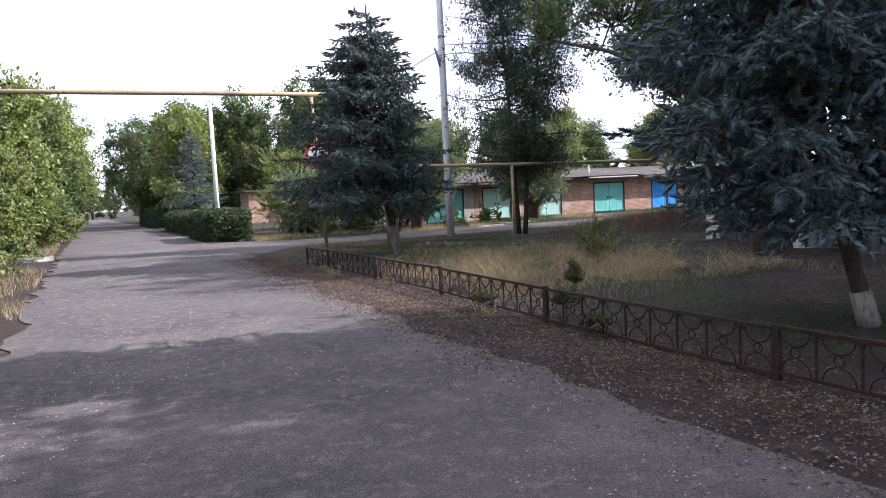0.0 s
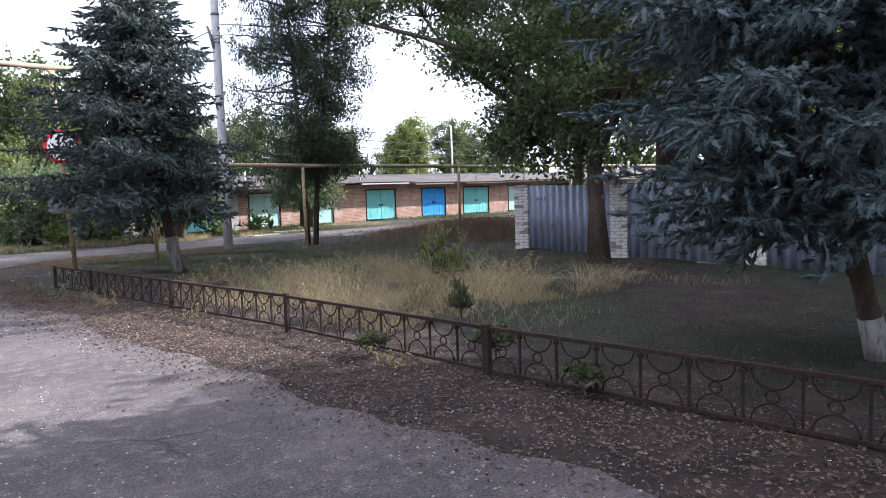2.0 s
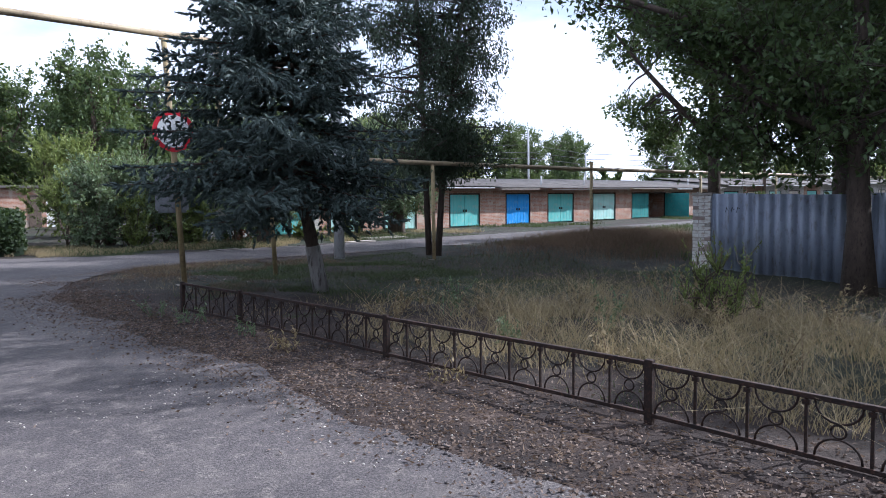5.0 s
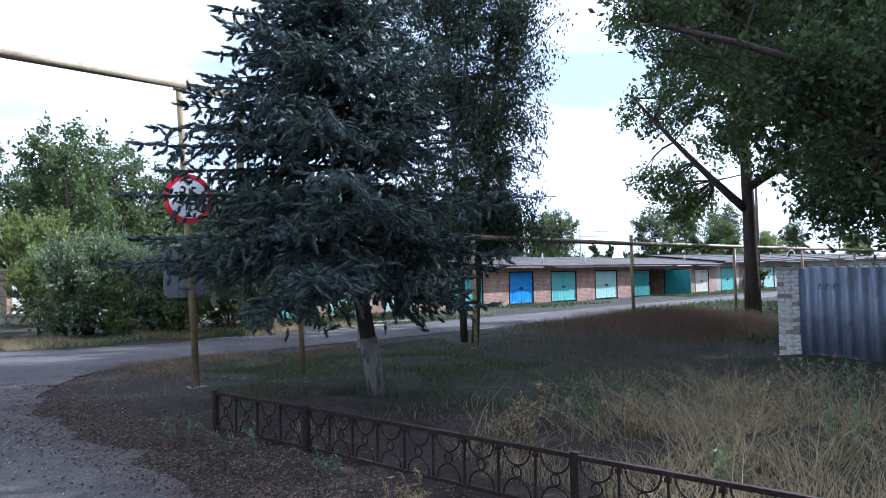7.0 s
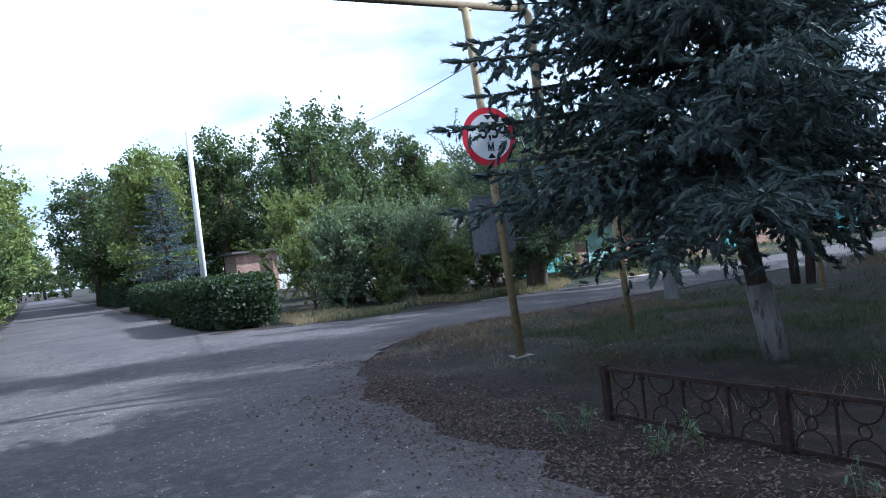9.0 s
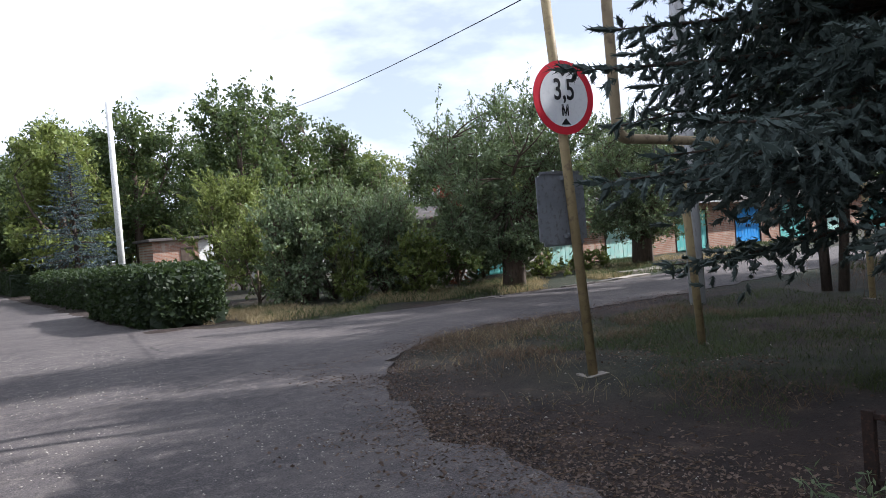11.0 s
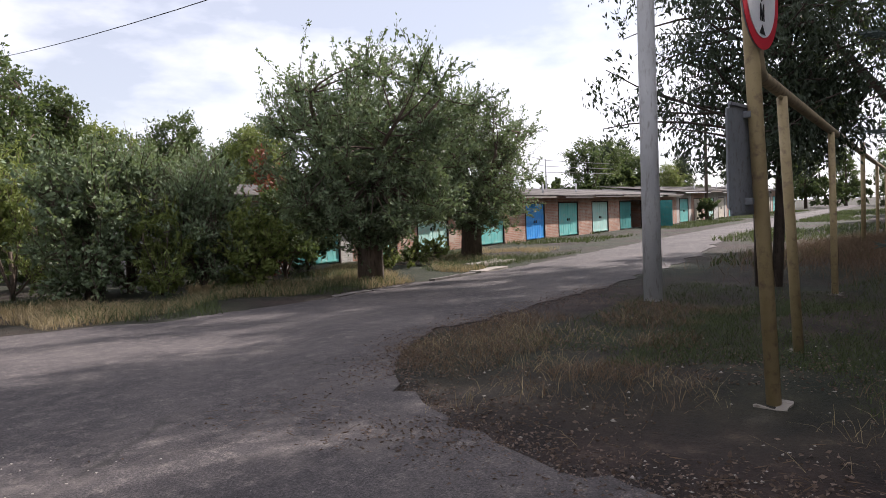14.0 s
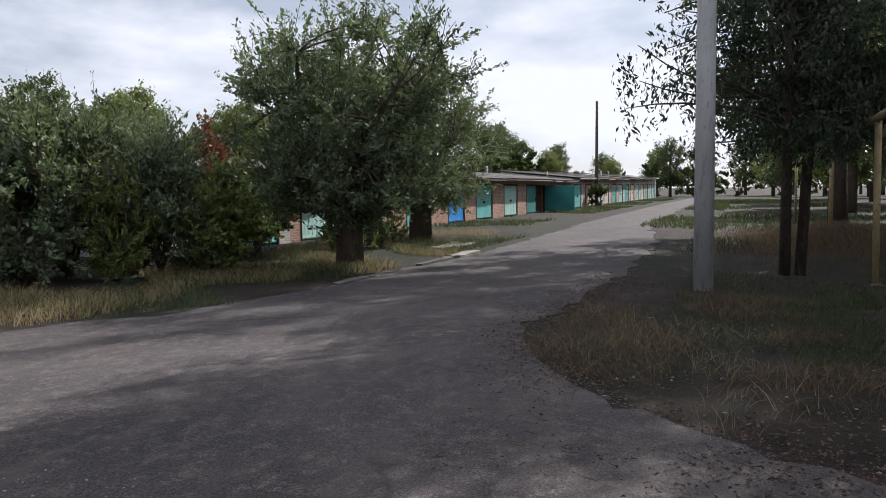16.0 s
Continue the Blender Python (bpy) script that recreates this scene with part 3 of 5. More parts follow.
def fence_panel():
    top = thing("iron_fence", "low rusty dark iron fence panel with rings and arcs", "fence", (FENCE_X, 0.62, 0), 0, "low iron fence")
    part("post", boxed(-0.022, 0.022, -0.03, 0.03, -0.12, FENCE_TOP + 0.012, bevel=0.004), IRON, top)
    part("top_rail", boxed(-0.017, 0.017, 0.03, PANEL - 0.03, FENCE_TOP - 0.03, FENCE_TOP, bevel=0.005), IRON, top)
    part("bottom_rail", boxed(-0.015, 0.015, 0.03, PANEL - 0.03, 0.035, 0.062, bevel=0.004), IRON, top)
    zlo, zhi = 0.062, FENCE_TOP - 0.03
    bal = boxed(-0.008, 0.008, -0.008, 0.008, zlo, zhi, bevel=0.002)
    box(bal, -0.014, 0.014, -0.019, 0.019, zhi - 0.035, zhi - 0.008, bevel=0.004)
    bal = part("baluster", bal, IRON, top)
    r_arc, r_ring, mid = 0.112, 0.036, (zlo + zhi) / 2
    up = tubes_part("upper_arc", [(arc(0, zhi, r_arc, math.pi, 2 * math.pi), [0.0065] * 11)], IRON, top, sides=6)
    lo = tubes_part("lower_arc", [(arc(0, zlo, r_arc, 0, math.pi), [0.0065] * 11)], IRON, top, sides=6)
    ring = tubes_part("ring", [(arc(0, mid, r_ring, 0, 2 * math.pi, 12), [0.006] * 13)], IRON, top, sides=6)
    first = {"baluster": bal, "upper_arc": up, "lower_arc": lo, "ring": ring}
    for k in range(9):
        y = BAY * (k + 0.5)
        for nm in ("upper_arc", "lower_arc", "ring"):
            if k == 0:
                first[nm].matrix_basis = Matrix.Translation((0, y, 0))
            else:
                share(nm, first[nm].data, top, Matrix.Translation((0, y, 0)))
        if k == 0:
            bal.matrix_basis = Matrix.Translation((0, BAY, 0))
        elif k < 8:
            share("baluster", bal.data, top, Matrix.Translation((0, BAY * (k + 1), 0)))
    return top


FIRST_PANEL = fence_panel()
copy_thing(FIRST_PANEL, pose(FENCE_X + 0.01, 0.62 + PANEL, 0.0, 0, 0.8, 0))
for px, py, dz, tilt, turn in ((4.34, -2.44, -0.006, -0.3, -3.9), (4.27, -5.5, -0.01, 0.5, -1.3), (4.2, -8.56, 0.01, -0.8, -1.3)):
    o = copy_thing(FIRST_PANEL, pose(px, py, dz, 0, tilt, turn))
    o.scale = (1, 1.113, 1)
end_panel = thing("iron_fence", "short end panel of the rusty iron fence", "fence", (FENCE_X, 6.14, 0), 1.5, "low iron fence")
part("post", boxed(-0.022, 0.022, -0.03, 0.03, -0.12, FENCE_TOP + 0.012, bevel=0.004), IRON, end_panel)
part("post", boxed(-0.022, 0.022, 1.46, 1.52, -0.12, FENCE_TOP + 0.012, bevel=0.004), IRON, end_panel)
part("top_rail", boxed(-0.017, 0.017, 0.03, 1.46, FENCE_TOP - 0.03, FENCE_TOP, bevel=0.005), IRON, end_panel)
part("bottom_rail", boxed(-0.015, 0.015, 0.03, 1.46, 0.035, 0.062, bevel=0.004), IRON, end_panel)
for k in range(4):
    for o in FIRST_PANEL.children:
        n = o.name.split(".")[0]
        if n in ("upper_arc", "lower_arc", "ring", "baluster") and "." not in o.name and not (n == "baluster" and k == 3):
            share(n, o.data, end_panel, Matrix.Translation((0, 0.365 * (k + (1 if n == "baluster" else 0.5)) + 0.02, 0)))


# ---- overhead gas pipe on posts, height sign ----
def pipe_post(x, y, h, lean=(0, 0), r=0.046, label="faded yellow pipe support post in a concrete footing"):
    top = thing("pipe_post", label, "post", (x, y, float(level(x, y))), 0, "pipe posts")
    tubes_part("shaft", [([(0, 0, -0.1), (lean[0] * 0.5, lean[1] * 0.5, h * 0.5), (lean[0], lean[1], h)], (r, r, r))], YELLOW, top, sides=12)
    part("footing", rough_block(-0.13, 0.13, -0.1, 0.1, -0.1, 0.002, int(x * 7), 0.03, 5), STONE, top, "broken concrete footing")
    tubes_part("saddle", [([(lean[0] - 0.09, lean[1], h - 0.01), (lean[0] + 0.09, lean[1], h - 0.01)], (0.02, 0.02))], YELLOW, top, sides=8)
    return top


pipe = thing("gas_pipe", "faded yellow overhead gas pipe crossing the road", "pipe")
PZ, PY, LZ = 4.43, 11.17, 2.37
tubes_part("high_run", [([(-4.3, PY, PZ - 0.03), (0, PY, PZ), (3.5, PY, PZ + 0.02), (6.75, PY, PZ + 0.03)], [0.06] * 4)], PIPE_M, pipe, sides=12)
bend = [(6.75 + 0.16 * math.sin(a), PY, PZ + 0.03 - 0.16 + 0.16 * math.cos(a)) for a in np.linspace(0, math.pi / 2, 6)]
foot = [(6.91 + 0.16 - 0.16 * math.cos(a), PY - 0.02, LZ + 0.16 - 0.16 * math.sin(a)) for a in np.linspace(0, math.pi / 2, 6)]
tubes_part("riser", [(bend + foot, [0.06] * 12)], PIPE_M, pipe, sides=12)
tubes_part("low_run", [([(7.07, PY - 0.02, LZ), (12.3, PY - 0.05, LZ - 0.04), (18.7, PY - 0.1, LZ - 0.07), (25.5, PY - 0.1, LZ - 0.05), (46, PY - 0.2, LZ)], [0.055] * 5)], PIPE_M, pipe, sides=12)
for x, y, h, lean in ((7.95, 11.01, LZ - 0.06, (-0.05, 0.1)), (12.33, 11.08, LZ - 0.1, (0.0, 0.02)), (18.75, 11.06, LZ - 0.13, (0, 0)), (25.5, 11.06, LZ - 0.12, (0, 0)),
                      (32, 11.03, LZ - 0.1, (0, 0)), (39, 11.0, LZ - 0.1, (0, 0)), (-4.2, 11.17, PZ - 0.1, (0, 0))):
    pipe_post(x, y, h, lean)
SIGN_AT = Vector((6.03, 10.93, 0))
sign_post = pipe_post(SIGN_AT.x, SIGN_AT.y, PZ - 0.04, (-0.16, 0.16), 0.05, "tall faded yellow pipe post carrying road signs")


def sign_spot(z):
    f = z / (PZ - 0.04)
    return (SIGN_AT.x - 0.16 * f, SIGN_AT.y + 0.16 * f, z)


def disc(r, y0, y1, n=48):
    bm = bmesh.new()
    bmesh.ops.create_cone(bm, cap_ends=True, segments=n, radius1=r, radius2=r, depth=y1 - y0,
                          matrix=Matrix.Translation((0, (y0 + y1) / 2, 0)) @ Matrix.Rotation(radians(90), 4, "X"))
    return bm


def glyphs(text, size, at):
    """Flat lettering with the built-in font, as a mesh facing -y."""
    cu = bpy.data.curves.new("lettering", "FONT")
    cu.body, cu.size, cu.align_x, cu.align_y, cu.extrude, cu.offset = text, size, "CENTER", "CENTER", 0.0012, 0.004
    tmp = bpy.data.objects.new("lettering", cu)
    scene.collection.objects.link(tmp)
    bpy.context.view_layer.update()
    me = bpy.data.meshes.new_from_object(tmp.evaluated_get(bpy.context.evaluated_depsgraph_get()))
    bpy.data.objects.remove(tmp)
    me.transform(Matrix.Translation(at) @ Matrix.Rotation(radians(90), 4, "X"))
    return me


def height_sign():
    x, y, z = sign_spot(2.73)
    top = thing("road_sign", "round red and white height limit sign reading 3,5 m", "road sign", (x, y - 0.075, z), -8)
    R = 0.365
    part("plate", disc(R - 0.004, 0.0, 0.012), STEEL, top, "grey metal back")
    part("border", disc(R, -0.004, 0.0), RED_SIGN, top, "red border")
    part("field", disc(R * 0.79, -0.008, -0.004), WHITE_SIGN, top, "white field")
    for body, size, at in (("3,5", 0.26, (0, -0.0105, 0.06)), ("М", 0.125, (0, -0.0105, -0.12))):
        me = glyphs(body, size, at)
        me.materials.clear()
        me.materials.append(BLACK)
        me.transform(Matrix.Diagonal((0.82, 1, 1.12, 1)))
        tagged(share("lettering", me, top, Matrix.Identity(4)), "black lettering " + body)
    for s in (1, -1):
        bm = bmesh.new()
        v = [bm.verts.new((px, -0.0105, s * pz)) for px, pz in ((-0.058, 0.268), (0.058, 0.268), (0, 0.205))]
        f = bm.faces.new(v if s < 0 else v[::-1])
        r = bmesh.ops.extrude_face_region(bm, geom=[f])
        bmesh.ops.translate(bm, vec=(0, 0.002, 0), verts=[g for g in r["geom"] if isinstance(g, bmesh.types.BMVert)])
        part("arrow", bm, BLACK, top, "black triangle")
    tubes_part("clamp", [([(-0.06, 0.02, 0.1), (0.06, 0.02, 0.1)], (0.02, 0.02)), ([(-0.06, 0.02, -0.1), (0.06, 0.02, -0.1)], (0.02, 0.02))], STEEL, top)


def plate_sign():
    x, y, z = sign_spot(1.65)
    top = thing("road_sign", "rounded rectangular road sign seen from its grey back", "road sign", (x - 0.06, y + 0.085, z), -8)
    bm = boxed(-0.29, 0.29, 0.0, 0.012, -0.37, 0.37)
    es = [e for e in bm.edges if abs(e.verts[0].co.x - e.verts[1].co.x) < 1e-6 and abs(e.verts[0].co.z - e.verts[1].co.z) < 1e-6]
    bmesh.ops.bevel(bm, geom=es, offset=0.05, segments=5, affect="EDGES")
    part("plate", bm, STEEL, top)
    part("rim", boxed(-0.25, 0.25, -0.012, 0.0, 0.345, 0.358), STEEL, top)
    part("rim", boxed(-0.25, 0.25, -0.012, 0.0, -0.358, -0.345), STEEL, top)
    part("face", box(boxed(-0.26, 0.26, 0.012, 0.014, -0.33, 0.33), -0.2, 0.2, 0.014, 0.016, 0.2, 0.24), WHITE_SIGN, top, "white face")
    for dz in (0.3, -0.28):
        part("bracket", boxed(0.0, 0.11, -0.05, 0.0, dz - 0.022, dz + 0.022, bevel=0.004), STEEL, top)


height_sign()
plate_sign()

# ---- masts and cables ----
mast = thing("utility_pole", "tall grey concrete utility pole beside the side road", "utility pole", (11.14, 13.3, 0))
tubes_part("shaft", [([(0, 0, -0.2), (0, 0, 3), (0, 0, 6), (0, 0, 10)], (0.135, 0.125, 0.115, 0.1))], CONCRETE, mast, sides=14)
tubes_part("lamp_bracket", [([(-0.1, -0.02, 5.75), (-0.16, -0.05, 6.0), (-0.33, -0.12, 6.35)], (0.035, 0.06, 0.03))], STEEL, mast, "dark grey bracket")
tubes_part("band", [([(0, 0, 6.7), (0, 0, 6.78)], (0.122, 0.122))], STEEL, mast, sides=14)
cable = tubes_part("cable", [([(11.14 + 11.3 * f, 13.3 + 46.7 * f, 6.35 + 5.15 * f - 2.2 * f * (1 - f)) for f in np.linspace(0, 1, 14)], [0.014] * 14)], WIRE, sides=5)
tagged(cable, "thin black overhead cable strung from the utility pole", "cable")
lp = thing("lamp_pole", "slender whitewashed concrete lamp pole behind the hedge", "lamp pole", (7.14, 35.6, 0))
tubes_part("shaft", [([(0, 0, -0.2), (0, 0, 4), (0, 0, 7.5)], (0.14, 0.12, 0.1))], WHITE_POLE, lp, sides=12)
fp = thing("utility_pole", "tall weathered wooden pole before the garages", "utility pole", (62.1, 24.3, 0))
tubes_part("shaft", [([(0, 0, -0.2), (0.05, 0, 4), (0.1, 0, 8.6)], (0.15, 0.13, 0.1))], BARK, fp, sides=10)
for x, h in ((40, 6.2), (46.7, 4.8)):
    rp = thing("roof_mast", "thin grey mast rising behind the garage roofs", "mast", (x, 31.2, 0))
    tubes_part("shaft", [([(0, 0, -0.2), (0, 0, h)], (0.07, 0.06))], CONCRETE, rp, sides=8)
for z0, z1 in ((4.6, 4.3), (5.1, 4.7), (4.2, 3.9)):
    c = tubes_part("cable", [([(30, 31.2, z0), (35, 31.2, z0 - 0.25), (40, 31.2, z0), (46.7, 31.2, z1), (60, 31.2, z1 + 0.2)], [0.018] * 5)], WIRE, sides=5)
    tagged(c, "thin dark wire above the garage roofs", "cable", "garage wires")


# ---- garages ----
FY, DOOR_H, WALL_H, DEEP = 24.83, 1.73, 2.0, 5.6


def corrugated(x0, x1, y0, z0, y1, z1, amp, period, thick, lift=0.0):
    n = max(2, int((x1 - x0) / (period / 6)))
    xs = np.linspace(x0, x1, n + 1)
    w = amp * np.sin(xs / period * 2 * math.pi)
    rows = []
    for y, z in ((y0, z0), (y1, z1)):
        rows.append(np.column_stack((xs, np.full(n + 1, y), z + w + lift)))
        rows.append(np.column_stack((xs, np.full(n + 1, y), z + w - thick + lift)))
    co = np.concatenate(rows)
    k = n + 1
    i = np.arange(n)
    fa = np.concatenate([np.column_stack(q) for q in ((i, i + 1, 2 * k + i + 1, 2 * k + i), (k + i + 1, k + i, 3 * k + i, 3 * k + i + 1), (i + 1, i, k + i, k + i + 1), (2 * k + i, 2 * k + i + 1, 3 * k + i + 1, 3 * k + i))])
    return co, fa


def garage(x0, x1, d0, d1, wall, paint, seed, raise_by=0.0, open_leaf=False, label=""):
    rng = random.Random(seed)
    w0, w1, H = 0.0, x1 - x0, WALL_H + raise_by
    a, b = d0 - x0, d1 - x0
    g = thing("garage", label or "brick lock-up garage with double metal doors", "garage", (x0, FY, 0), 0, "row of garages")
    dh = DOOR_H + raise_by * 0.3
    bm = boxed(w0, a, 0, 0.26, -0.1, H)
    box(bm, b, w1, 0, 0.26, -0.1, H)
    box(bm, a, b, 0, 0.26, dh, H)
    part("front_wall", bm, wall, g)
    for p in (w0, w1 - 0.12):
        sw = boxed(p, p + 0.12, 0.26, DEEP, -0.1, H + 0.55)
        for v in sw.verts:
            if v.co.y < 1 and v.co.z > 1:
                v.co.z = H + 0.02
        part("side_wall", sw, wall, g)
    part("back_wall", boxed(w0 + 0.12, w1 - 0.12, DEEP - 0.2, DEEP, -0.1, H + 0.55), wall, g)
    fr = boxed(a + 0.002, a + 0.06, -0.02, 0.1, 0, dh - 0.002, bevel=0.006)
    box(fr, b - 0.06, b - 0.002, -0.02, 0.1, 0, dh - 0.002, bevel=0.006)
    box(fr, a + 0.06, b - 0.06, -0.02, 0.1, dh - 0.06, dh - 0.002, bevel=0.006)
    part("door_frame", fr, IRON, g)
    mid = (a + b) / 2
    for s, (p, q) in enumerate(((a + 0.065, mid - 0.012), (mid + 0.012, b - 0.065))):
        lw = q - p
        leaf = boxed(0, lw, 0, 0.035, 0.04, dh - 0.07, bevel=0.006)
        for zz in (0.1, dh * 0.52, dh - 0.2):
            box(leaf, 0.03, lw - 0.03, -0.018, 0.002, zz - 0.025, zz + 0.025, bevel=0.004)
        for k in range(1, 4):
            box(leaf, lw * k / 4 - 0.004, lw * k / 4 + 0.004, -0.006, 0.002, 0.06, dh - 0.09)
        d = part("door_leaf", leaf, paint, g)
        if open_leaf and s == 1:
            d.matrix_basis = pose(q, -0.02, 0, 0, 0, 78) @ pose(-lw, 0, 0)
        else:
            d.matrix_basis = Matrix.Translation((p, 0.03, 0))
        h = part("handle", boxed(lw - 0.12 if s == 0 else 0.05, lw - 0.05 if s == 0 else 0.12, -0.04, 0.0, dh * 0.45, dh * 0.52, bevel=0.004), IRON, d, "dark iron hasp")
    part("floor", boxed(w0 + 0.12, w1 - 0.12, 0.26, DEEP - 0.2, -0.1, 0.01), MORTAR, g)
    lift = rng.uniform(-0.06, 0.09)
    co, fa = corrugated(w0 - 0.05, w1 + 0.05, -0.58, H + 0.05 + lift, DEEP + 0.2, H + 0.72 + lift * 0.5, 0.02, 0.2, 0.02)
    roof = raw("roof", co, fa, SLATE, g)
    z0 = H - 0.03 + lift
    part("fascia", boxed(w0 + rng.uniform(0.02, 0.5), w1 - rng.uniform(0.02, 0.9), -0.56, -0.53, z0 - 0.05, z0 + 0.02), rng.choice((STONE, CONCRETE, SLATE)), g, "loose pale roof edge board")
    if rng.random() < 0.4:
        tubes_part("vent_pipe", [([(w1 * 0.4, 1.2, H), (w1 * 0.4, 1.2, H + 0.75)], (0.05, 0.05))], CONCRETE, g, sides=8)
    return g


DOORS = [(15.6, 17.8, TEAL, "grey"), (18.9, 20.7, PALE_TEAL, "red"), (21.9, 23.97, PALE_TEAL, "red"),
         (26.17, 28.4, TEAL, "red"), (30.43, 32.5, BLUE, "red"), (34.06, 36.55, TEAL, "red"), (38.5, 41.0, PALE_TEAL, "red"), (42.9, 47.2, DARK_TEAL, "red"),
         (48.0, 50.0, CREAM, "red"), (51.6, 53.9, CREAM, "red")]
NAMES = {"chalky_teal_paint": "teal", "faded_pale_teal_paint": "pale teal", "dark_teal_paint": "dark teal", "bright_blue_paint": "bright blue", "cream_door_paint": "cream"}
cuts = [13.3] + [(p[1] + q[0]) / 2 for p, q in zip(DOORS, DOORS[1:])] + [55.2]
for i, (d0, d1, paint, wall) in enumerate(DOORS):
    text = ("grey" if wall == "grey" else "red") + " brick garage with " + NAMES[paint.name] + " double doors" + (", one leaf open" if paint is DARK_TEAL else "")
    garage(cuts[i], cuts[i + 1], d0, d1, GREY_BRICK if wall == "grey" else BRICK, paint, i + 3, 0.0, paint is DARK_TEAL, text)
cols = (TEAL, CREAM, PALE_TEAL, CREAM, TEAL, PALE_TEAL)
for i in range(13):
    x0 = 55.2 + i * 4.2
    p = cols[i % 6]
    garage(x0, x0 + 4.2, x0 + 0.8, x0 + 3.3, GREY_BRICK if i % 3 != 1 else BRICK, p, 40 + i, 0.25 + 0.04 * i, False,
           ("grey" if i % 3 != 1 else "red") + " brick garage with " + NAMES[p.name] + " double doors, far along the row")


# ---- brick pillar and sheet-metal fence ----
def pillar():
    top = thing("brick_pillar", "whitewashed flaking brick gate pillar", "pillar", (15.75, 5.97, -0.2), 15, "brick pillars")
    part("core", boxed(-0.178, 0.178, -0.178, 0.178, 0, 1.68), MORTAR, top, "grey mortar")
    ref = part("brick", boxed(-0.125, 0.125, -0.06, 0.06, 0, 0.066, bevel=0.006), LIME_BRICK, top)
    first = True
    for c in range(22):
        z = 0.004 + c * 0.0765
        spots = [(-0.065, -0.13, 0), (0.13, -0.065, 90), (0.065, 0.13, 0), (-0.13, 0.065, 90)] if c % 2 else [(0.065, -0.13, 0), (0.13, 0.065, 90), (-0.065, 0.13, 0), (-0.13, -0.065, 90)]
        for k, (x, y, t) in enumerate(spots):
            j = random.Random(c * 7 + k)
            if c == 13 and k == 0:
                continue
            m = pose(x + j.uniform(-0.006, 0.006), y + j.uniform(-0.006, 0.006), z, 0, 0, t + j.uniform(-1.2, 1.2))
            if first:
                ref.matrix_basis, first = m, False
            else:
                share("brick", ref.data, top, m)
    part("cap", rough_block(-0.215, 0.215, -0.215, 0.215, 1.687, 1.745, 3, 0.012), MORTAR, top, "crumbling mortar cap")
    return top


def sheet_fence(start, end, number):
    """Corrugated sheets with rails behind them, from one pillar to the next."""
    a, b = Vector(start), Vector(end)
    d = b - a
    turn = math.degrees(math.atan2(d.y, d.x))
    top = thing("metal_fence", "dull blue-grey corrugated sheet metal fence section", "fence", (a.x, a.y, -0.22), turn, "sheet metal fence")
    n = max(1, round(d.length / 1.15))
    w = d.length / n
    for i in range(n):
        k = int(w / 0.02)
        xs = np.linspace(0, w + 0.03 * (i < n - 1), k + 1)
        ys = 0.05 * np.clip(1.6 * np.sin((xs + w * i) / 0.25 * 2 * math.pi), -1, 1) + 0.006 * (i % 2)
        rows = [np.column_stack((xs + w * i, ys + t, np.full(k + 1, z))) for z in (0.05 + 0.015 * (i % 2), 1.74 - 0.02 * ((i + number) % 3)) for t in (0, 0.004)]
        m, j = k + 1, np.arange(k)
        fa = np.concatenate([np.column_stack(q) for q in ((j, j + 1, 2 * m + j + 1, 2 * m + j), (m + j + 1, m + j, 3 * m + j, 3 * m + j + 1), (j + 1, j, m + j, m + j + 1), (2 * m + j, 2 * m + j + 1, 3 * m + j + 1, 3 * m + j))])
        raw("sheet", np.concatenate(rows), fa, ZINC, top)
    for z in (0.3, 1.38):
        part("rail", boxed(0, d.length, 0.07, 0.11, z, z + 0.05), IRON, top)
    if number == 0:
        for q in range(3):
            x0 = 0.42 + q * 0.14
            tubes_part("scrawl", [([(x0, -0.056, 1.34), (x0 + 0.03, -0.057, 1.45), (x0 + 0.07, -0.056, 1.36 + 0.03 * q), (x0 + 0.1, -0.056, 1.42)], [0.006] * 4)], BLACK, top, "dark unreadable scrawl", 5)


FIRST_PILLAR = pillar()
WALL_D = Vector((-2.23, -8.94, 0)).normalized()
spot = Vector((15.75, 5.97, 0))
for k, gapw in enumerate((3.15, 3.1, 3.1, 3.1)):
    nxt = spot + WALL_D * (gapw + 0.37)
    sheet_fence(spot + WALL_D * 0.22, nxt - WALL_D * 0.22, k)
    copy_thing(FIRST_PILLAR, pose(nxt.x, nxt.y, -0.2, 0, 0, 15 + 90 * (k % 2)))
    spot = nxt


# ---- hut far behind ----
hut = thing("brick_hut", "small red brick hut with a flat roof behind the bushes", "hut", (11.5, 48, 0))
part("wall", boxed(0, 2.5, 0, 3, -0.1, 2.4), BRICK, hut)
part("roof", boxed(-0.25, 3.6, -0.3, 3.3, 2.4, 2.55, bevel=0.02), SLATE, hut)
part("annex_wall", boxed(2.5, 3.4, 0.2, 3, -0.1, 2.35), WHITE_POLE, hut, "whitewashed wall")
part("door", boxed(1.5, 2.2, -0.04, -0.002, 0, 1.95, bevel=0.01), BARK, hut)
shed = thing("grey_shed", "low pale grey brick shed behind the shrubs", "shed", (14.5, 40, 0))
part("wall", boxed(0, 4.2, 0, 3, -0.1, 1.7), GREY_BRICK, shed)
part("roof", boxed(-0.2, 4.4, -0.3, 3.2, 1.7, 1.84, bevel=0.02), SLATE, shed)


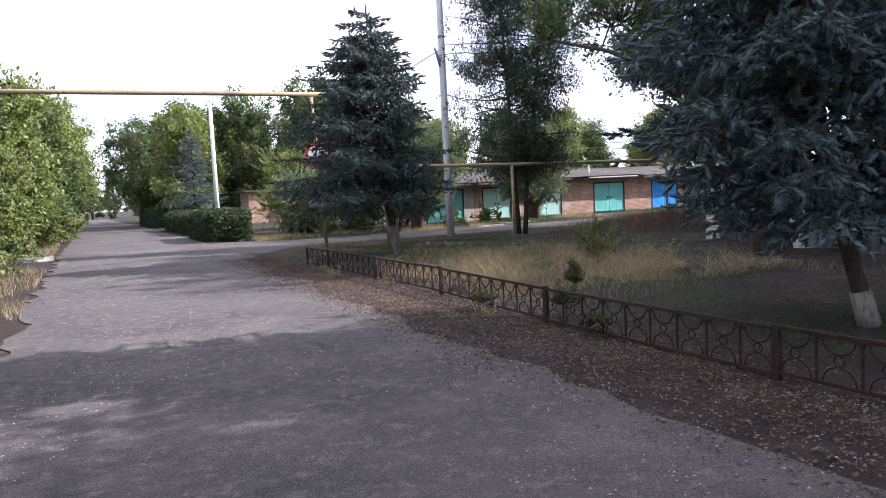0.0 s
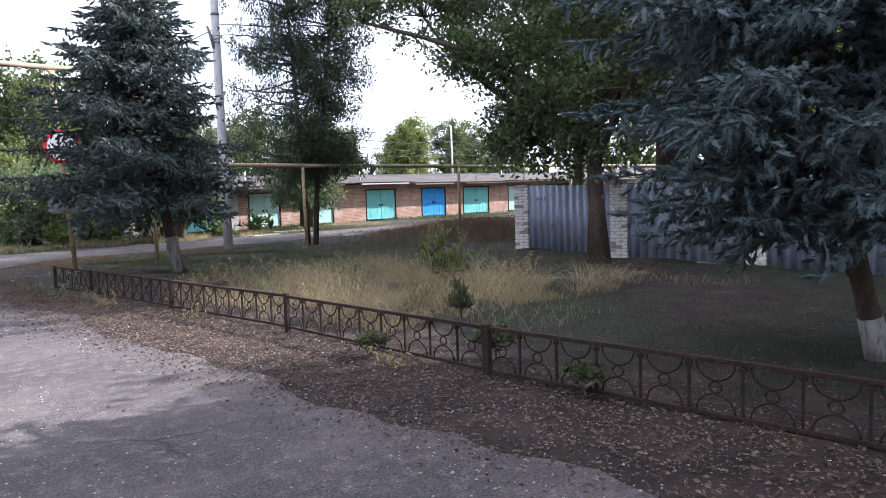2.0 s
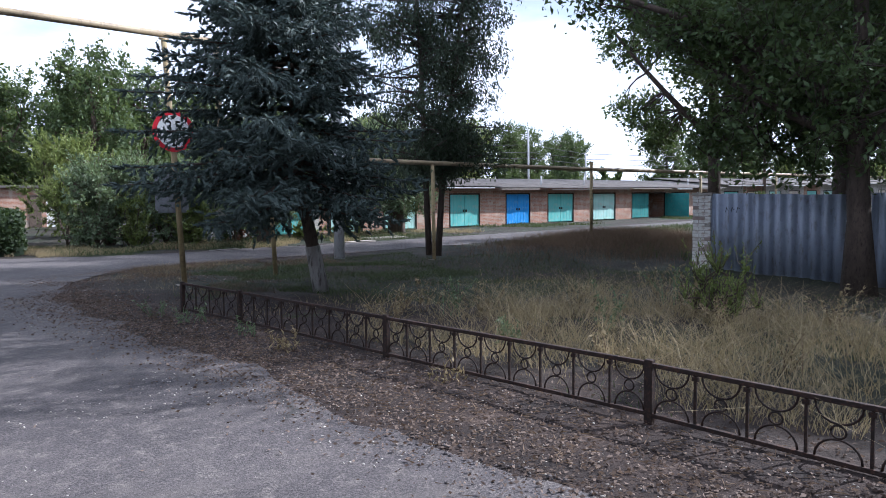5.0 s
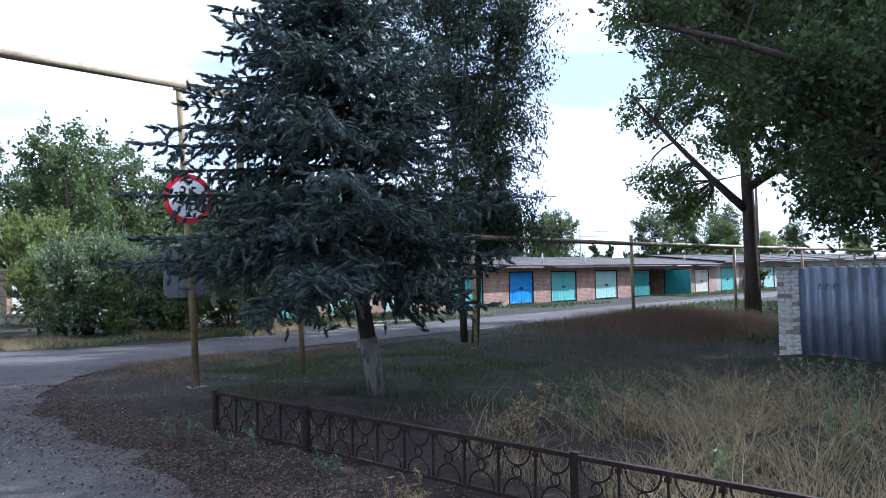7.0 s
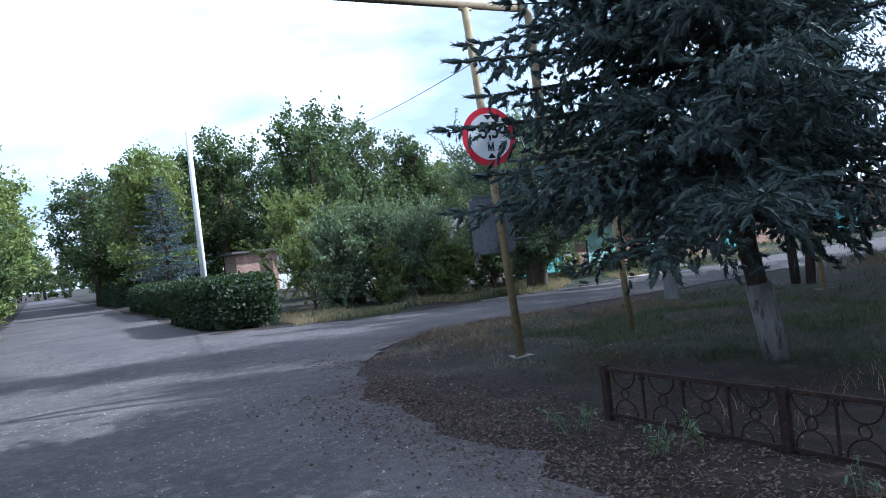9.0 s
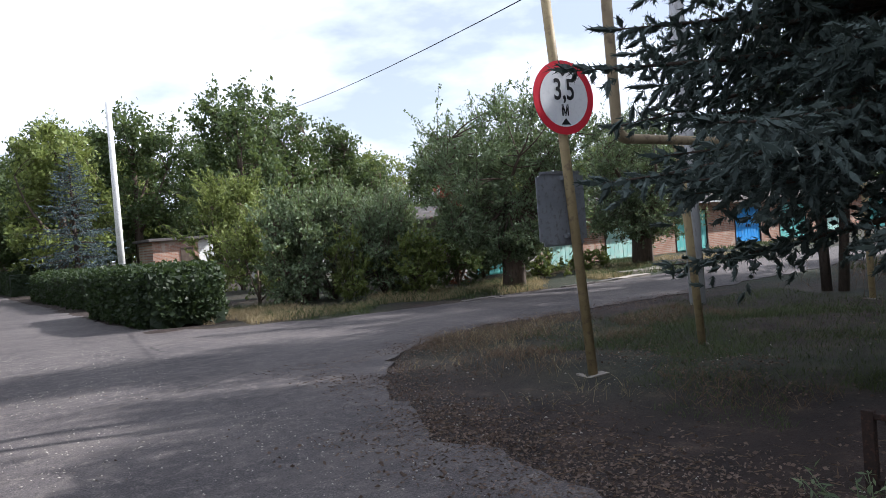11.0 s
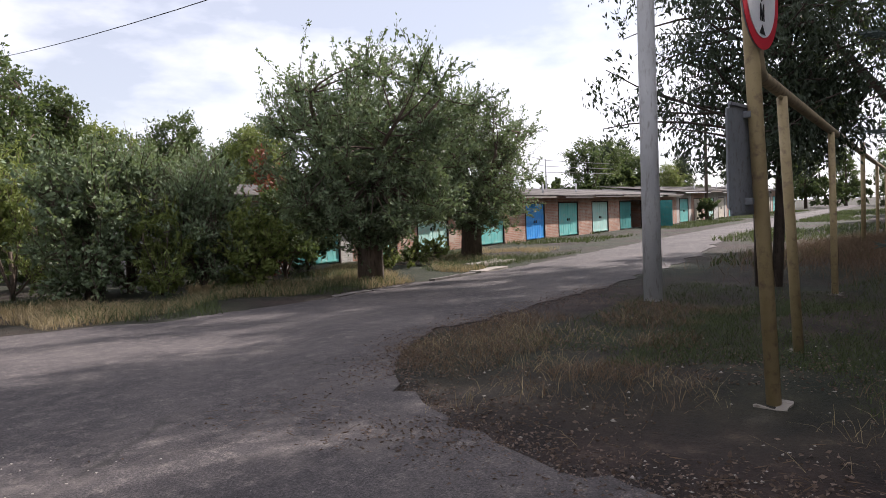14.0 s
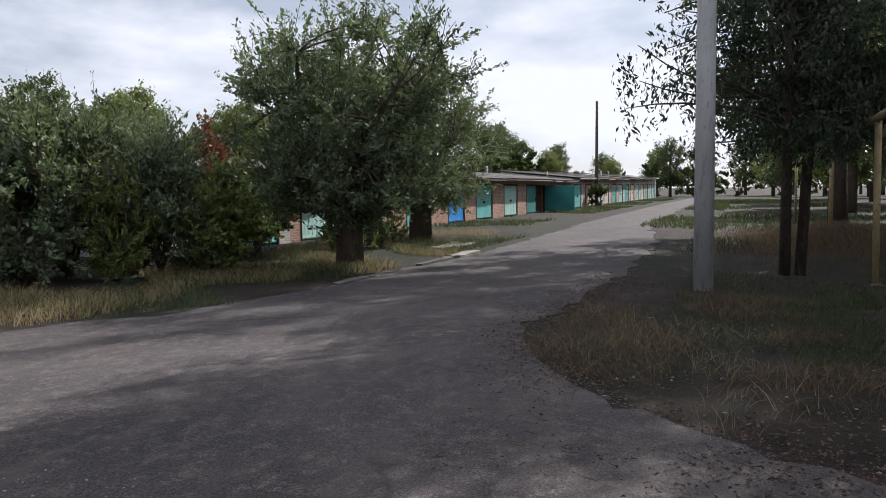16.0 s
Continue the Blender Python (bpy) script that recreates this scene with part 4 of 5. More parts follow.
# ---- conifers ----
spruce("spruce_tree", "dark spruce with drooping boughs and a whitewashed trunk", (6.98, 8.0, 0), 5, 6.1, 1.7, 2.85, 0.105, NEEDLE, (-0.3, 0.14), 1.35, 0.13, "", 0.75, 0.27, 0.8, (-0.22, -0.08))
spruce("spruce_tree", "blue spruce with heavy low boughs beside the iron fence", (6.6, -4.65, -0.02), 9, 8.2, 1.25, 2.25, 0.085, BLUE_NEEDLE, (-0.35, 0.33), 1.3, 0.12, "", 0.35, 0.27, 0.6)
spruce("spruce_tree", "pale blue spruce standing far behind the hedge", (7.2, 45, 0), 12, 7.0, 0.4, 2.9, 0.16, BLUE_NEEDLE, (0, 0), 0.9, 0.24, "", 0.0, 0.42)


def evergreen_twin():
    rng = np.random.default_rng(21)
    top = thing("evergreen_tree", "tall dark ragged evergreen with two trunks", "tree", (13.2, 12.2, 0))
    stems = [np.array(((0.0, 0, -0.1), (-0.1, 0, 2.2), (-0.22, 0, 5), (-0.5, 0.1, 10.6))), np.array(((0.1, -0.22, -0.1), (0.22, -0.32, 2.2), (0.6, -0.45, 5), (1.3, -0.7, 10.2)))]
    tubes = [(s, (0.09, 0.075, 0.06, 0.022)) for s in stems]
    cen, ax = [], []
    for k in range(330):
        s = stems[k % 2]
        z = 2.1 + 8.6 * rng.uniform() ** 1.05
        p = np.array([np.interp(z, s[:, 2], s[:, i]) for i in range(3)])
        a = rng.uniform(0, 6.283)
        f = (z - 2.1) / 8.6
        L = (2.1 * (1 - 0.4 * f)) * (1 + 0.25 * (0.89 * math.sin(a) - 0.45 * math.cos(a))) * rng.uniform(0.4, 1.1)
        q = p + np.array((math.cos(a) * L, math.sin(a) * L, rng.uniform(-0.1, 0.35) * L))
        path = bent(p, q, rng, 0.12, 6)
        tubes.append((path, np.linspace(0.03, 0.007, 6)))
        for j in range(7):
            c = path[0] + (path[-1] - path[0]) * rng.uniform(0.25, 1.05) + rng.normal(size=3) * 0.14
            n = 36
            drop = np.array((rng.normal() * 0.3, rng.normal() * 0.3, -0.8))
            t = rng.uniform(0, 1, size=(n, 1))
            cen.append(c + drop * t * 0.42 + rng.normal(size=(n, 3)) * 0.09)
            ax.append(np.repeat(drop[None], n, 0))
    tubes_part("trunk", tubes, DARK_BARK, top, sides=7)
    co, fa = leaves_arrays(np.concatenate(cen), 0.095, 0.034, rng, np.concatenate(ax), 0.45)
    raw("crown", co, fa, THUJA, top)


evergreen_twin()

# ---- broad-leaved trees round the yard ----
leaf_tree("locust_tree", "large dark spreading tree leaning over the metal fence", (13.0, 1.95, -0.15), 3,
          (((0, 0, -0.1), (-0.02, 0.02, 1.2), (0, 0.08, 2.4), (0.1, 0.1, 3.4)), (0.3, 0.18, 0.165, 0.14)),
          [((0, 0.1, 2.5), (-2.7, 3.9, 5.2), 0.12), ((-0.6, 1.2, 3.3), (-0.9, 3.4, 5.6), 0.08), ((0, 0.08, 2.4), (-0.2, 4.6, 5.8), 0.1), ((0.1, 0.1, 3.2), (1.5, -3.0, 6.5), 0.12), ((0.1, 0.1, 3.3), (0.3, 0.6, 8.4), 0.14),
           ((0.1, 0.1, 3.2), (2.5, 4.5, 7.2), 0.07), ((0, 0.05, 2.2), (-1.6, -2.2, 4.6), 0.1)],
          [((0, 0.2, 4.6), (1.9, 2.5, 2.0), 4), ((-0.4, 4.2, 6.0), (1.7, 2.1, 1.0), 1.6), ((-2.3, 3.6, 5.7), (1.2, 1.3, 0.7), 0.9), ((-1.2, 2.0, 4.5), (0.9, 1.2, 0.6), 1.1), ((0.3, 0.2, 7.6), (2.8, 3.4, 2.2), 3), ((0.6, -2.8, 4.8), (2.0, 2.2, 2.4), 2.6),
           ((0.2, 0.9, 2.7), (1.0, 1.9, 0.8), 1.6), ((2.6, 5.4, 7.4), (2.0, 2.2, 1.7), 2.4), ((-0.1, 0.5, 3.4), (1.5, 2.5, 1.3), 3.0)],
          420, 52000, (0.11, 0.055), (DARK_BARK, LEAF), 0.4, 0.55, 0.1)
leaf_tree("locust_tree", "tall dark leafy tree beyond the brick pillar", (25.0, 10.3, 0), 8,
          (((0, 0, -0.1), (0, 0, 1.5), (-0.05, 0, 3.5), (0, 0.1, 6.5)), (0.3, 0.24, 0.21, 0.16)),
          [((0, 0, 3.4), (-1.5, 3.2, 7.5), 0.15), ((0, 0, 4.2), (1.0, -3.5, 7.5), 0.15), ((0, 0.1, 6), (0.5, 1, 13.5), 0.15), ((0, 0.1, 5), (2.5, 2, 8.5), 0.12), ((0, 0.1, 5), (-2.5, -1.5, 9), 0.12)],
          [((0, 1.6, 7.6), (2.5, 2.6, 2.6), 3), ((0, -2.0, 7.0), (2.6, 3.0, 3.0), 4), ((0, 0.3, 10.2), (2.8, 3.2, 2.4), 3), ((0.2, 0.6, 13.2), (2.6, 3.4, 2.2), 2.8), ((0.4, 2.6, 4.3), (1.4, 1.5, 1.2), 1), ((0.5, -3.4, 4.6), (2.0, 2.6, 2.2), 2.6)],
          290, 42000, (0.16, 0.085), (DARK_BARK, DARK_LEAF), 0.5, 0.65, 0.1)
BACK = leaf_tree("locust_tree", "large dense dark green tree behind the metal fence", (17.5, -4.5, -0.1), 14,
          (((0, 0, -0.1), (0, 0, 1.5), (0.05, 0, 3.5), (0, 0, 6.5)), (0.28, 0.25, 0.22, 0.14)),
          [((0, 0, 3), (-2.2, 1.5, 5.5), 0.12), ((0, 0, 3), (2, -2, 6), 0.12), ((0, 0, 4), (0.5, 2.4, 7.5), 0.12), ((0, 0, 4), (-1, -2.4, 7), 0.12)],
          [((0, 0, 4.6), (3.0, 3.2, 2.2), 4), ((0, 0, 7.2), (2.6, 2.8, 2.2), 3)],
          290, 40000, (0.15, 0.08), (DARK_BARK, LEAF), 0.5, 0.65, 0.1, "trees behind the metal fence")
# The last copy is an unseen tree added to shade the yard ground.
for x, y, s, t in ((18.8, 2.0, 1.3, 80), (22, 5.0, 1.65, 300), (11.8, -9.5, 1.05, 40), (17.5, -13, 1.1, 150), (24, -7, 1.2, 200), (12.5, -17, 1.0, 260), (30, 1, 1.15, 20), (14.8, -7.0, 1.05, 110)):
    o = copy_thing(BACK, pose(x, y, float(level(x, y)), 0, 0, t))
    o.scale = (s, s, s)


# ---- pollard elms and shrubs across the side road ----
def elm(at, seed, height, reach, trunk_r, label, leaves, group=""):
    return leaf_tree("elm_tree", label, at, seed,
                     (((0, 0, -0.1), (0.03, 0, 0.9), (0, 0.05, 1.7), (0.02, 0, height * 0.42)), (trunk_r * 1.15, trunk_r, trunk_r * 0.95, trunk_r * 0.8)),
                     [((0, 0.05, 1.6), (math.cos(a) * reach * 0.6, math.sin(a) * reach * 0.6, height * (0.62 + 0.12 * (i % 2))), trunk_r * 0.35) for i, a in enumerate(np.arange(0, 6.2, 1.05))],
                     [((0, 0, height * 0.52), (reach * 0.78, reach * 0.78, height * 0.24), 4), ((0, 0, height * 0.72), (reach * 0.86, reach * 0.86, height * 0.2), 3),
                      ((0, 0, height * 0.32), (reach * 0.64, reach * 0.64, height * 0.15), 4.4), ((0, 0, height * 0.22), (reach * 0.26, reach * 0.26, height * 0.13), 1.0)],
                     260, leaves, (0.09, 0.038), (BARK, ELM_LEAF), 0.14, 0.72, 0.45, group, "tree", 0.0, (100, 0.65))


elm((12.8, 19.75, 0), 31, 5.05, 2.7, 0.27, "pollard elm with a thick trunk and feathery grey-green shoots", 70000)
elm((19.8, 21.4, 0), 33, 5.0, 2.6, 0.33, "pollard elm with a dark stout trunk by the garages", 50000)


def shrub(name, label, at, seed, h, r, mat, leaves=9000, leaf=(0.1, 0.05), rise=0.5, group="shrubs along the verge", stems=6):
    rng = np.random.default_rng(seed)
    limbs = [((0, 0, 0.05), (r * 0.55 * math.cos(a), r * 0.55 * math.sin(a), h * rng.uniform(0.5, 0.8)), 0.009 * h + 0.003) for a in np.linspace(0, 5.6, stems)]
    return leaf_tree(name, label, at, seed, (((0, 0, -0.1), (0, 0, 0.15 * h), (0, 0.02, h * 0.4)), (0.02 * h + 0.006, 0.017 * h + 0.005, 0.012 * h + 0.003)), limbs,
                     [((0, 0, h * (0.42 if h > 1.3 else 0.28)), (r * 0.9, r * 0.9, h * (0.4 if h > 1.3 else 0.28)), 3), ((0, 0, h * 0.7), (r * 0.65, r * 0.65, h * 0.27), 2 if h > 1.3 else 1.2)], max(24, leaves // 150), leaves, leaf, (BARK, mat), min(0.12, 0.05 * h), min(0.5, 0.2 * h), rise, group, "shrub", 0.0, (int(14 * h) if h > 1.4 else 0, 0.28 * h))


shrub("elm_bush", "rounded bushy young elm on a short trunk", (8.7, 23.3, 0), 41, 2.75, 1.3, ELM_LEAF, 14000)
shrub("shrub", "wild grey-green shrub on the dry verge", (10.5, 22.2, 0), 42, 2.4, 1.1, ELM_LEAF, 15000, (0.1, 0.035), 0.8)
shrub("shrub", "bright green leafy shrub beside the elm", (11.0, 21.5, 0), 43, 1.6, 0.8, LIGHT_LEAF, 10000)
shrub("shrub", "low green shrub under the elm", (13.2, 22.6, 0), 44, 2.0, 0.9, LEAF, 8000)
shrub("shrub", "tall shrub with withered red-brown leaves", (14.2, 24.0, 0), 45, 3.1, 0.3, RED_LEAF, 1500, (0.09, 0.05), 0.8)
shrub("shrub", "pale yellow-green willow-like shrub", (9.6, 27.9 - 5.6, 0), 46, 1.6, 0.8, LIGHT_LEAF, 5000, (0.13, 0.03), 0.9)
shrub("shrub", "dark shrub between the hedge and the elms", (9.7, 27.0, 0), 47, 2.4, 1.2, DARK_LEAF, 12000)
shrub("shrub", "tall dark green shrub behind the hedge", (11.6, 31.0, 0), 48, 2.7, 1.6, LEAF, 12000, (0.13, 0.07))
shrub("shrub", "yellow-green leaning shrub with long shoots", (11.0, 33.5, 0), 49, 4.6, 2.0, LIGHT_LEAF, 12000, (0.16, 0.05), 0.9)
shrub("shrub", "low yellowing weeds under the elms", (15.3, 21.3, 0), 50, 0.9, 0.8, LIGHT_LEAF, 3500, (0.08, 0.04))
shrub("shrub", "low yellowing weeds under the elms", (17.3, 21.5, 0), 51, 1.0, 0.9, LIGHT_LEAF, 3500, (0.08, 0.04))
shrub("shrub", "pale small-leaved weeds before the garage doors", (14.6, 23.2, 0), 52, 1.5, 0.8, ELM_LEAF, 6000)
shrub("shrub", "small green bush at the foot of the pole", (61.0, 24.0, 0), 53, 1.6, 1.2, LEAF, 2500, (0.2, 0.1))
shrub("shrub", "young elm shoots among the verge shrubs", (9.8, 23.6, 0), 54, 3.1, 1.1, ELM_LEAF, 11000, (0.1, 0.035), 0.9)
shrub("shrub", "tall leafy shrub before the garage roofs", (11.7, 23.7, 0), 55, 2.7, 1.1, ELM_LEAF, 11000, (0.1, 0.045), 0.8)
shrub("shrub", "pale green feathery shrub behind the verge", (8.4, 25.4, 0), 56, 2.4, 0.9, LIGHT_LEAF, 7000, (0.1, 0.035), 0.9)
shrub("weed", "small green weed at the foot of the fence", (4.25, -3.4, 0), 63, 0.17, 0.2, LEAF, 600, (0.06, 0.035), 0.8, "weeds in the yard", 4)
shrub("weed", "small green weed at the foot of the fence", (4.2, -1.2, 0), 64, 0.15, 0.2, LEAF, 500, (0.06, 0.035), 0.8, "weeds in the yard", 4)
stump = thing("tree_stump", "broken dead tree trunk among the shrubs", "tree stump", (9.35, 24.1, 0))
tubes_part("trunk", [([(0, 0, -0.1), (0.02, 0, 1.2), (-0.03, 0.02, 2.2), (-0.1, 0.03, 2.4)], (0.2, 0.17, 0.2, 0.11))], BARK, stump, sides=9)
shrub("weed", "leafy green weed standing by the iron fence", (6.15, -0.5, 0), 60, 0.4, 0.14, LEAF, 1100, (0.05, 0.026), 1.2, "weeds in the yard", 3)
shrub("weed", "leafy green weed standing by the iron fence", (4.85, -2.1, 0), 61, 0.28, 0.2, LEAF, 900, (0.07, 0.04), 0.8, "weeds in the yard", 4)
shrub("weed", "yellow-green leafy sapling among dry grass", (8.6, 2.1, -0.05), 62, 0.8, 0.5, LIGHT_LEAF, 4200, (0.045, 0.016), 1.6, "weeds in the yard", 4)


def stalk_weed(at, seed, h, mat, label):
    """A clump of upright stalks with small leaves along them and a tuft of seed heads."""
    rng = np.random.default_rng(seed)
    z = float(level(at[0], at[1]))
    top = thing("weed", label, "weed", (at[0], at[1], z), 0, "weeds in the yard")
    tubes, lc, ax = [], [], []
    for i in range(int(rng.integers(7, 12))):
        a, b = rng.uniform(0, 6.283), rng.uniform(0.1, 0.55)
        root = np.array((rng.normal() * 0.07, rng.normal() * 0.07, -0.02))
        L = h * rng.uniform(0.55, 1.15)
        d = np.array((math.cos(a) * b, math.sin(a) * b, 1.0))
        path = root + np.linspace(0, 1, 5)[:, None] * d * L + np.linspace(0, 1, 5)[:, None] ** 2 * np.array((d[0], d[1], -0.25)) * L * 0.35
        tubes.append((path, np.linspace(0.0045, 0.002, 5)))
        n = int(26 * L / 0.4)
        f = rng.uniform(0.25, 1.0, n)
        p = np.stack([np.interp(f, np.linspace(0, 1, 5), path[:, k]) for k in range(3)], axis=1)
        lc.append(p + rng.normal(size=(n, 3)) * 0.016)
        ax.append(rng.normal(size=(n, 3)) * 0.7 + np.array((d[0], d[1], 0.5)))
    for tube in tubes:
        tubes_part("stalk", [tube], BROWN_WEED if mat is STRAW else mat, top, sides=4)
    co, fa = leaves_arrays(np.concatenate(lc), 0.05, 0.014, rng, np.concatenate(ax), 0.4)
    raw("leaves", co, fa, mat, top)


for i, (wx, wy, wh) in enumerate(((6.6, 5.1, 0.5), (6.8, 4.75, 0.55), (5.7, 4.7, 0.4), (10.4, 4.0, 0.6), (11.2, 3.7, 0.5), (6.2, 5.2, 0.42), (6.9, 4.3, 0.5), (5.9, 3.0, 0.35), (7.8, 3.6, 0.6),
                                  (6.5, 0.5, 0.42), (7.0, 2.6, 0.6), (8.9, 2.6, 0.65), (7.6, 1.6, 0.55), (9.6, 3.2, 0.6), (5.6, 1.6, 0.35), (9.2, 1.0, 0.5))):
    pale = i % 3 == 1
    stalk_weed((wx, wy), 300 + i, wh, ELM_LEAF if pale else STRAW, "grey-green leafy weed clump in the dry grass" if pale else "dry straw-coloured weed clump standing in the yard")
for i, (wx, wy) in enumerate(((4.25, 5.4), (4.1, 4.3), (4.2, 6.7), (4.3, 2.3), (4.15, 7.5), (4.0, -1.7))):
    stalk_weed((wx, wy), 340 + i, 0.24, STRAW if i % 2 else ELM_LEAF, "low dry weed clump at the foot of the iron fence")


def hedge(x0, x1, y0, y1, h, seed, leaves, label):
    rng = np.random.default_rng(seed)
    top = thing("hedge", label, "hedge", ((x0 + x1) / 2, (y0 + y1) / 2, 0), 0, "clipped hedges")
    a, b = (x1 - x0) / 2, (y1 - y0) / 2
    bm = rough_block(-a + 0.14, a - 0.14, -b + 0.14, b - 0.14, 0.0, h - 0.14, seed, 0.1, 8)
    part("inner_growth", bm, HEDGE_LEAF, top)
    p = rng.uniform(-1, 1, size=(leaves, 3))
    face = rng.choice(5, size=leaves, p=np.array((b * h, b * h, a * h, a * h, 2 * a * b)) / (2 * b * h + 2 * a * h + 2 * a * b))
    for f, (axis, s) in enumerate(((0, 1), (0, -1), (1, 1), (1, -1), (2, 1))):
        p[face == f, axis] = s
    p4 = p / ((np.abs(p) ** 7).sum(axis=1, keepdims=True) ** (1 / 7))
    co = p4 * np.array((a, b, h / 2)) + np.array((0, 0, h / 2))
    wob = np.array([noise.noise((v[0] * 1.4, v[1] * 1.4, v[2] * 1.4 + seed)) for v in co])[:, None]
    co += p4 * wob * 0.1 + rng.normal(size=co.shape) * 0.05
    co[:, 2] = np.clip(co[:, 2], 0.03, None)
    c, fa = leaves_arrays(co, 0.095, 0.06, rng)
    raw("leaves", c, fa, HEDGE_LEAF, top)


hedge(4.45, 6.25, 21.6, 28.0, 1.24, 71, 17000, "dark green clipped box-shaped hedge at the corner")
hedge(4.9, 6.3, 31.0, 44.0, 1.2, 72, 9000, "dark clipped hedge farther along the road")
hedge(4.9, 6.1, 52.0, 66.0, 1.3, 73, 5000, "far clipped hedge along the road")

# ---- thicket on the other side of the road ----
for i, (x, y, h, r, mat) in enumerate(((-2.9, 9.5, 3.4, 1.5, LIGHT_LEAF), (-3.0, 13.0, 4.3, 1.7, LEAF), (-2.6, 16.8, 4.0, 1.5, LIGHT_LEAF), (-3.1, 20.3, 4.8, 1.9, LEAF),
                                        (-2.2, 24.5, 3.2, 1.5, LIGHT_LEAF), (-1.9, 28.5, 2.6, 1.5, LIGHT_LEAF), (-1.6, 32.5, 2.3, 1.6, LIGHT_LEAF), (-3.0, 31, 5.0, 2.2, LEAF))):
    shrub("thicket_shrub", "dense green shrub in the thicket along the road and its added unseen stretch", (x, y, 0), 80 + i, h, r, mat, 13000 if y < 22 else 8000, (0.12, 0.065), 0.3, "thicket by the road")
# Unseen stretch of thicket, added to hold back sky light from the left.
UNSEEN_THICKET = shrub("thicket_shrub", "dense green shrub in the thicket along the road and its added unseen stretch", (-4.4, 5.6, 0), 88, 4.4, 1.9, LEAF, 9000, (0.13, 0.07), 0.3, "thicket by the road")
for i, y in enumerate((2.4, -0.9, -4.0, -7.3, -10.4, -13.6, -17.0)):
    o = copy_thing(UNSEEN_THICKET, pose(-4.3 - 0.5 * (i % 3), y, 0, 0, 0, 70 * i))
    o.scale = (1.0 + 0.06 * (i % 3),) * 3
FARTREE = [
    leaf_tree("far_tree", "broad green tree in the belt of trees beyond", (20, 66, 0), 90 + i,
              (((0, 0, -0.1), (0, 0, 2.5), (0.1, 0, 5.5), (0, 0, 8)), (0.32, 0.27, 0.2, 0.12)),
              [((0, 0, 3), (-2.6, 0.5, 7), 0.12), ((0, 0, 3), (2.6, -0.5, 7), 0.12), ((0, 0, 5), (0, 2, 9), 0.1)],
              lobes, 130, 13000, (0.27, 0.15), (BARK, mat), 0.7, 0.9, 0.1, "belt of trees")
    for i, (mat, lobes) in enumerate(((LEAF, [((0, 0, 5.2), (3.6, 3.6, 2.8), 3), ((0.5, 0, 8.6), (2.8, 2.8, 2.6), 3), ((-2, 0, 3.2), (1.8, 1.8, 1.8), 1)]),
                                      (DARK_LEAF, [((0, 0, 5.0), (3.2, 3.2, 3.0), 3), ((-0.6, 0, 9.0), (2.4, 2.4, 2.6), 3), ((2, 0, 3.0), (1.8, 1.8, 2.0), 1)]),
                                      (LIGHT_LEAF, [((0, 0, 4.4), (3.4, 3.4, 3.2), 3), ((0, 0, 7.6), (2.6, 2.6, 2.4), 2)])))]
rt = random.Random(4)
FARTREE[1].location, FARTREE[2].location = (27, 71, 0), (13, 63, 0)
spots = [(x + rt.uniform(-2, 2), 62 + rt.uniform(0, 9) + max(0, x - 40) * 0.05) for x in range(6, 92, 5)]
spots += [(x + rt.uniform(-2, 2), 78 + rt.uniform(0, 9)) for x in range(-20, 110, 9)]
spots += [(7.6 + rt.uniform(0, 3), y) for y in (52, 58, 68, 78, 90, 104)] + [(-1.5 - rt.uniform(0, 1.2), y) for y in (34, 40, 46, 53, 61, 70, 80, 90, 102, 116)]
spots += [(19, 80), (26, 78), (33, 79), (39, 82)]
# Out-of-view trees at left and behind, added to screen off sky light.
spots += [(-8.2, 9.5), (-9.0, 3.0), (-8.0, -3.5), (-9.2, -10.0), (-8.4, -16.5), (-3.0, -22), (4, -25), (11, -24)]
spots += [(-2.8, 21.0), (-2.6, 27), (-6.5, 16), (12.8, 56), (18, 51), (23, 55), (2.5, 165), (-2, 168), (7, 168), (12, 160), (-8, 160), (37, 6.5), (46, 7.5), (56, 7.0), (68, 8.5), (82, 9.0)]
spots += [(120 + rt.uniform(0, 8), y) for y in (-30, -22, -14, -6, 2, 9, 24, 33, 42, 52)] + [(140 + rt.uniform(0, 8), y) for y in (-5, 5, 13, 20, 28, 38)] + [(x, -3 + rt.uniform(-4, 4)) for x in (44, 50, 57, 63, 70, 76, 82, 89, 95, 102, 108)] + [(x, 4 + rt.uniform(-2, 2)) for x in (62, 78, 92, 104)] + [(x, 36 + rt.uniform(0, 5)) for x in (58, 68, 79, 90, 101)]
for i, (x, y) in enumerate(spots):
    o = copy_thing(FARTREE[rt.choice((0, 0, 1, 1, 2))], pose(x, y, 0, 0, 0, rt.uniform(0, 360)))
    s = rt.uniform(0.8, 1.08) * (0.66 if y < 30 and x < 0 else 0.84 if x < 0 and y < 65 else 1.0) * (0.72 if 30 < y < 50 and x > 50 else 1.0)
    o.scale = (s, s, s * rt.uniform(0.9, 1.1))

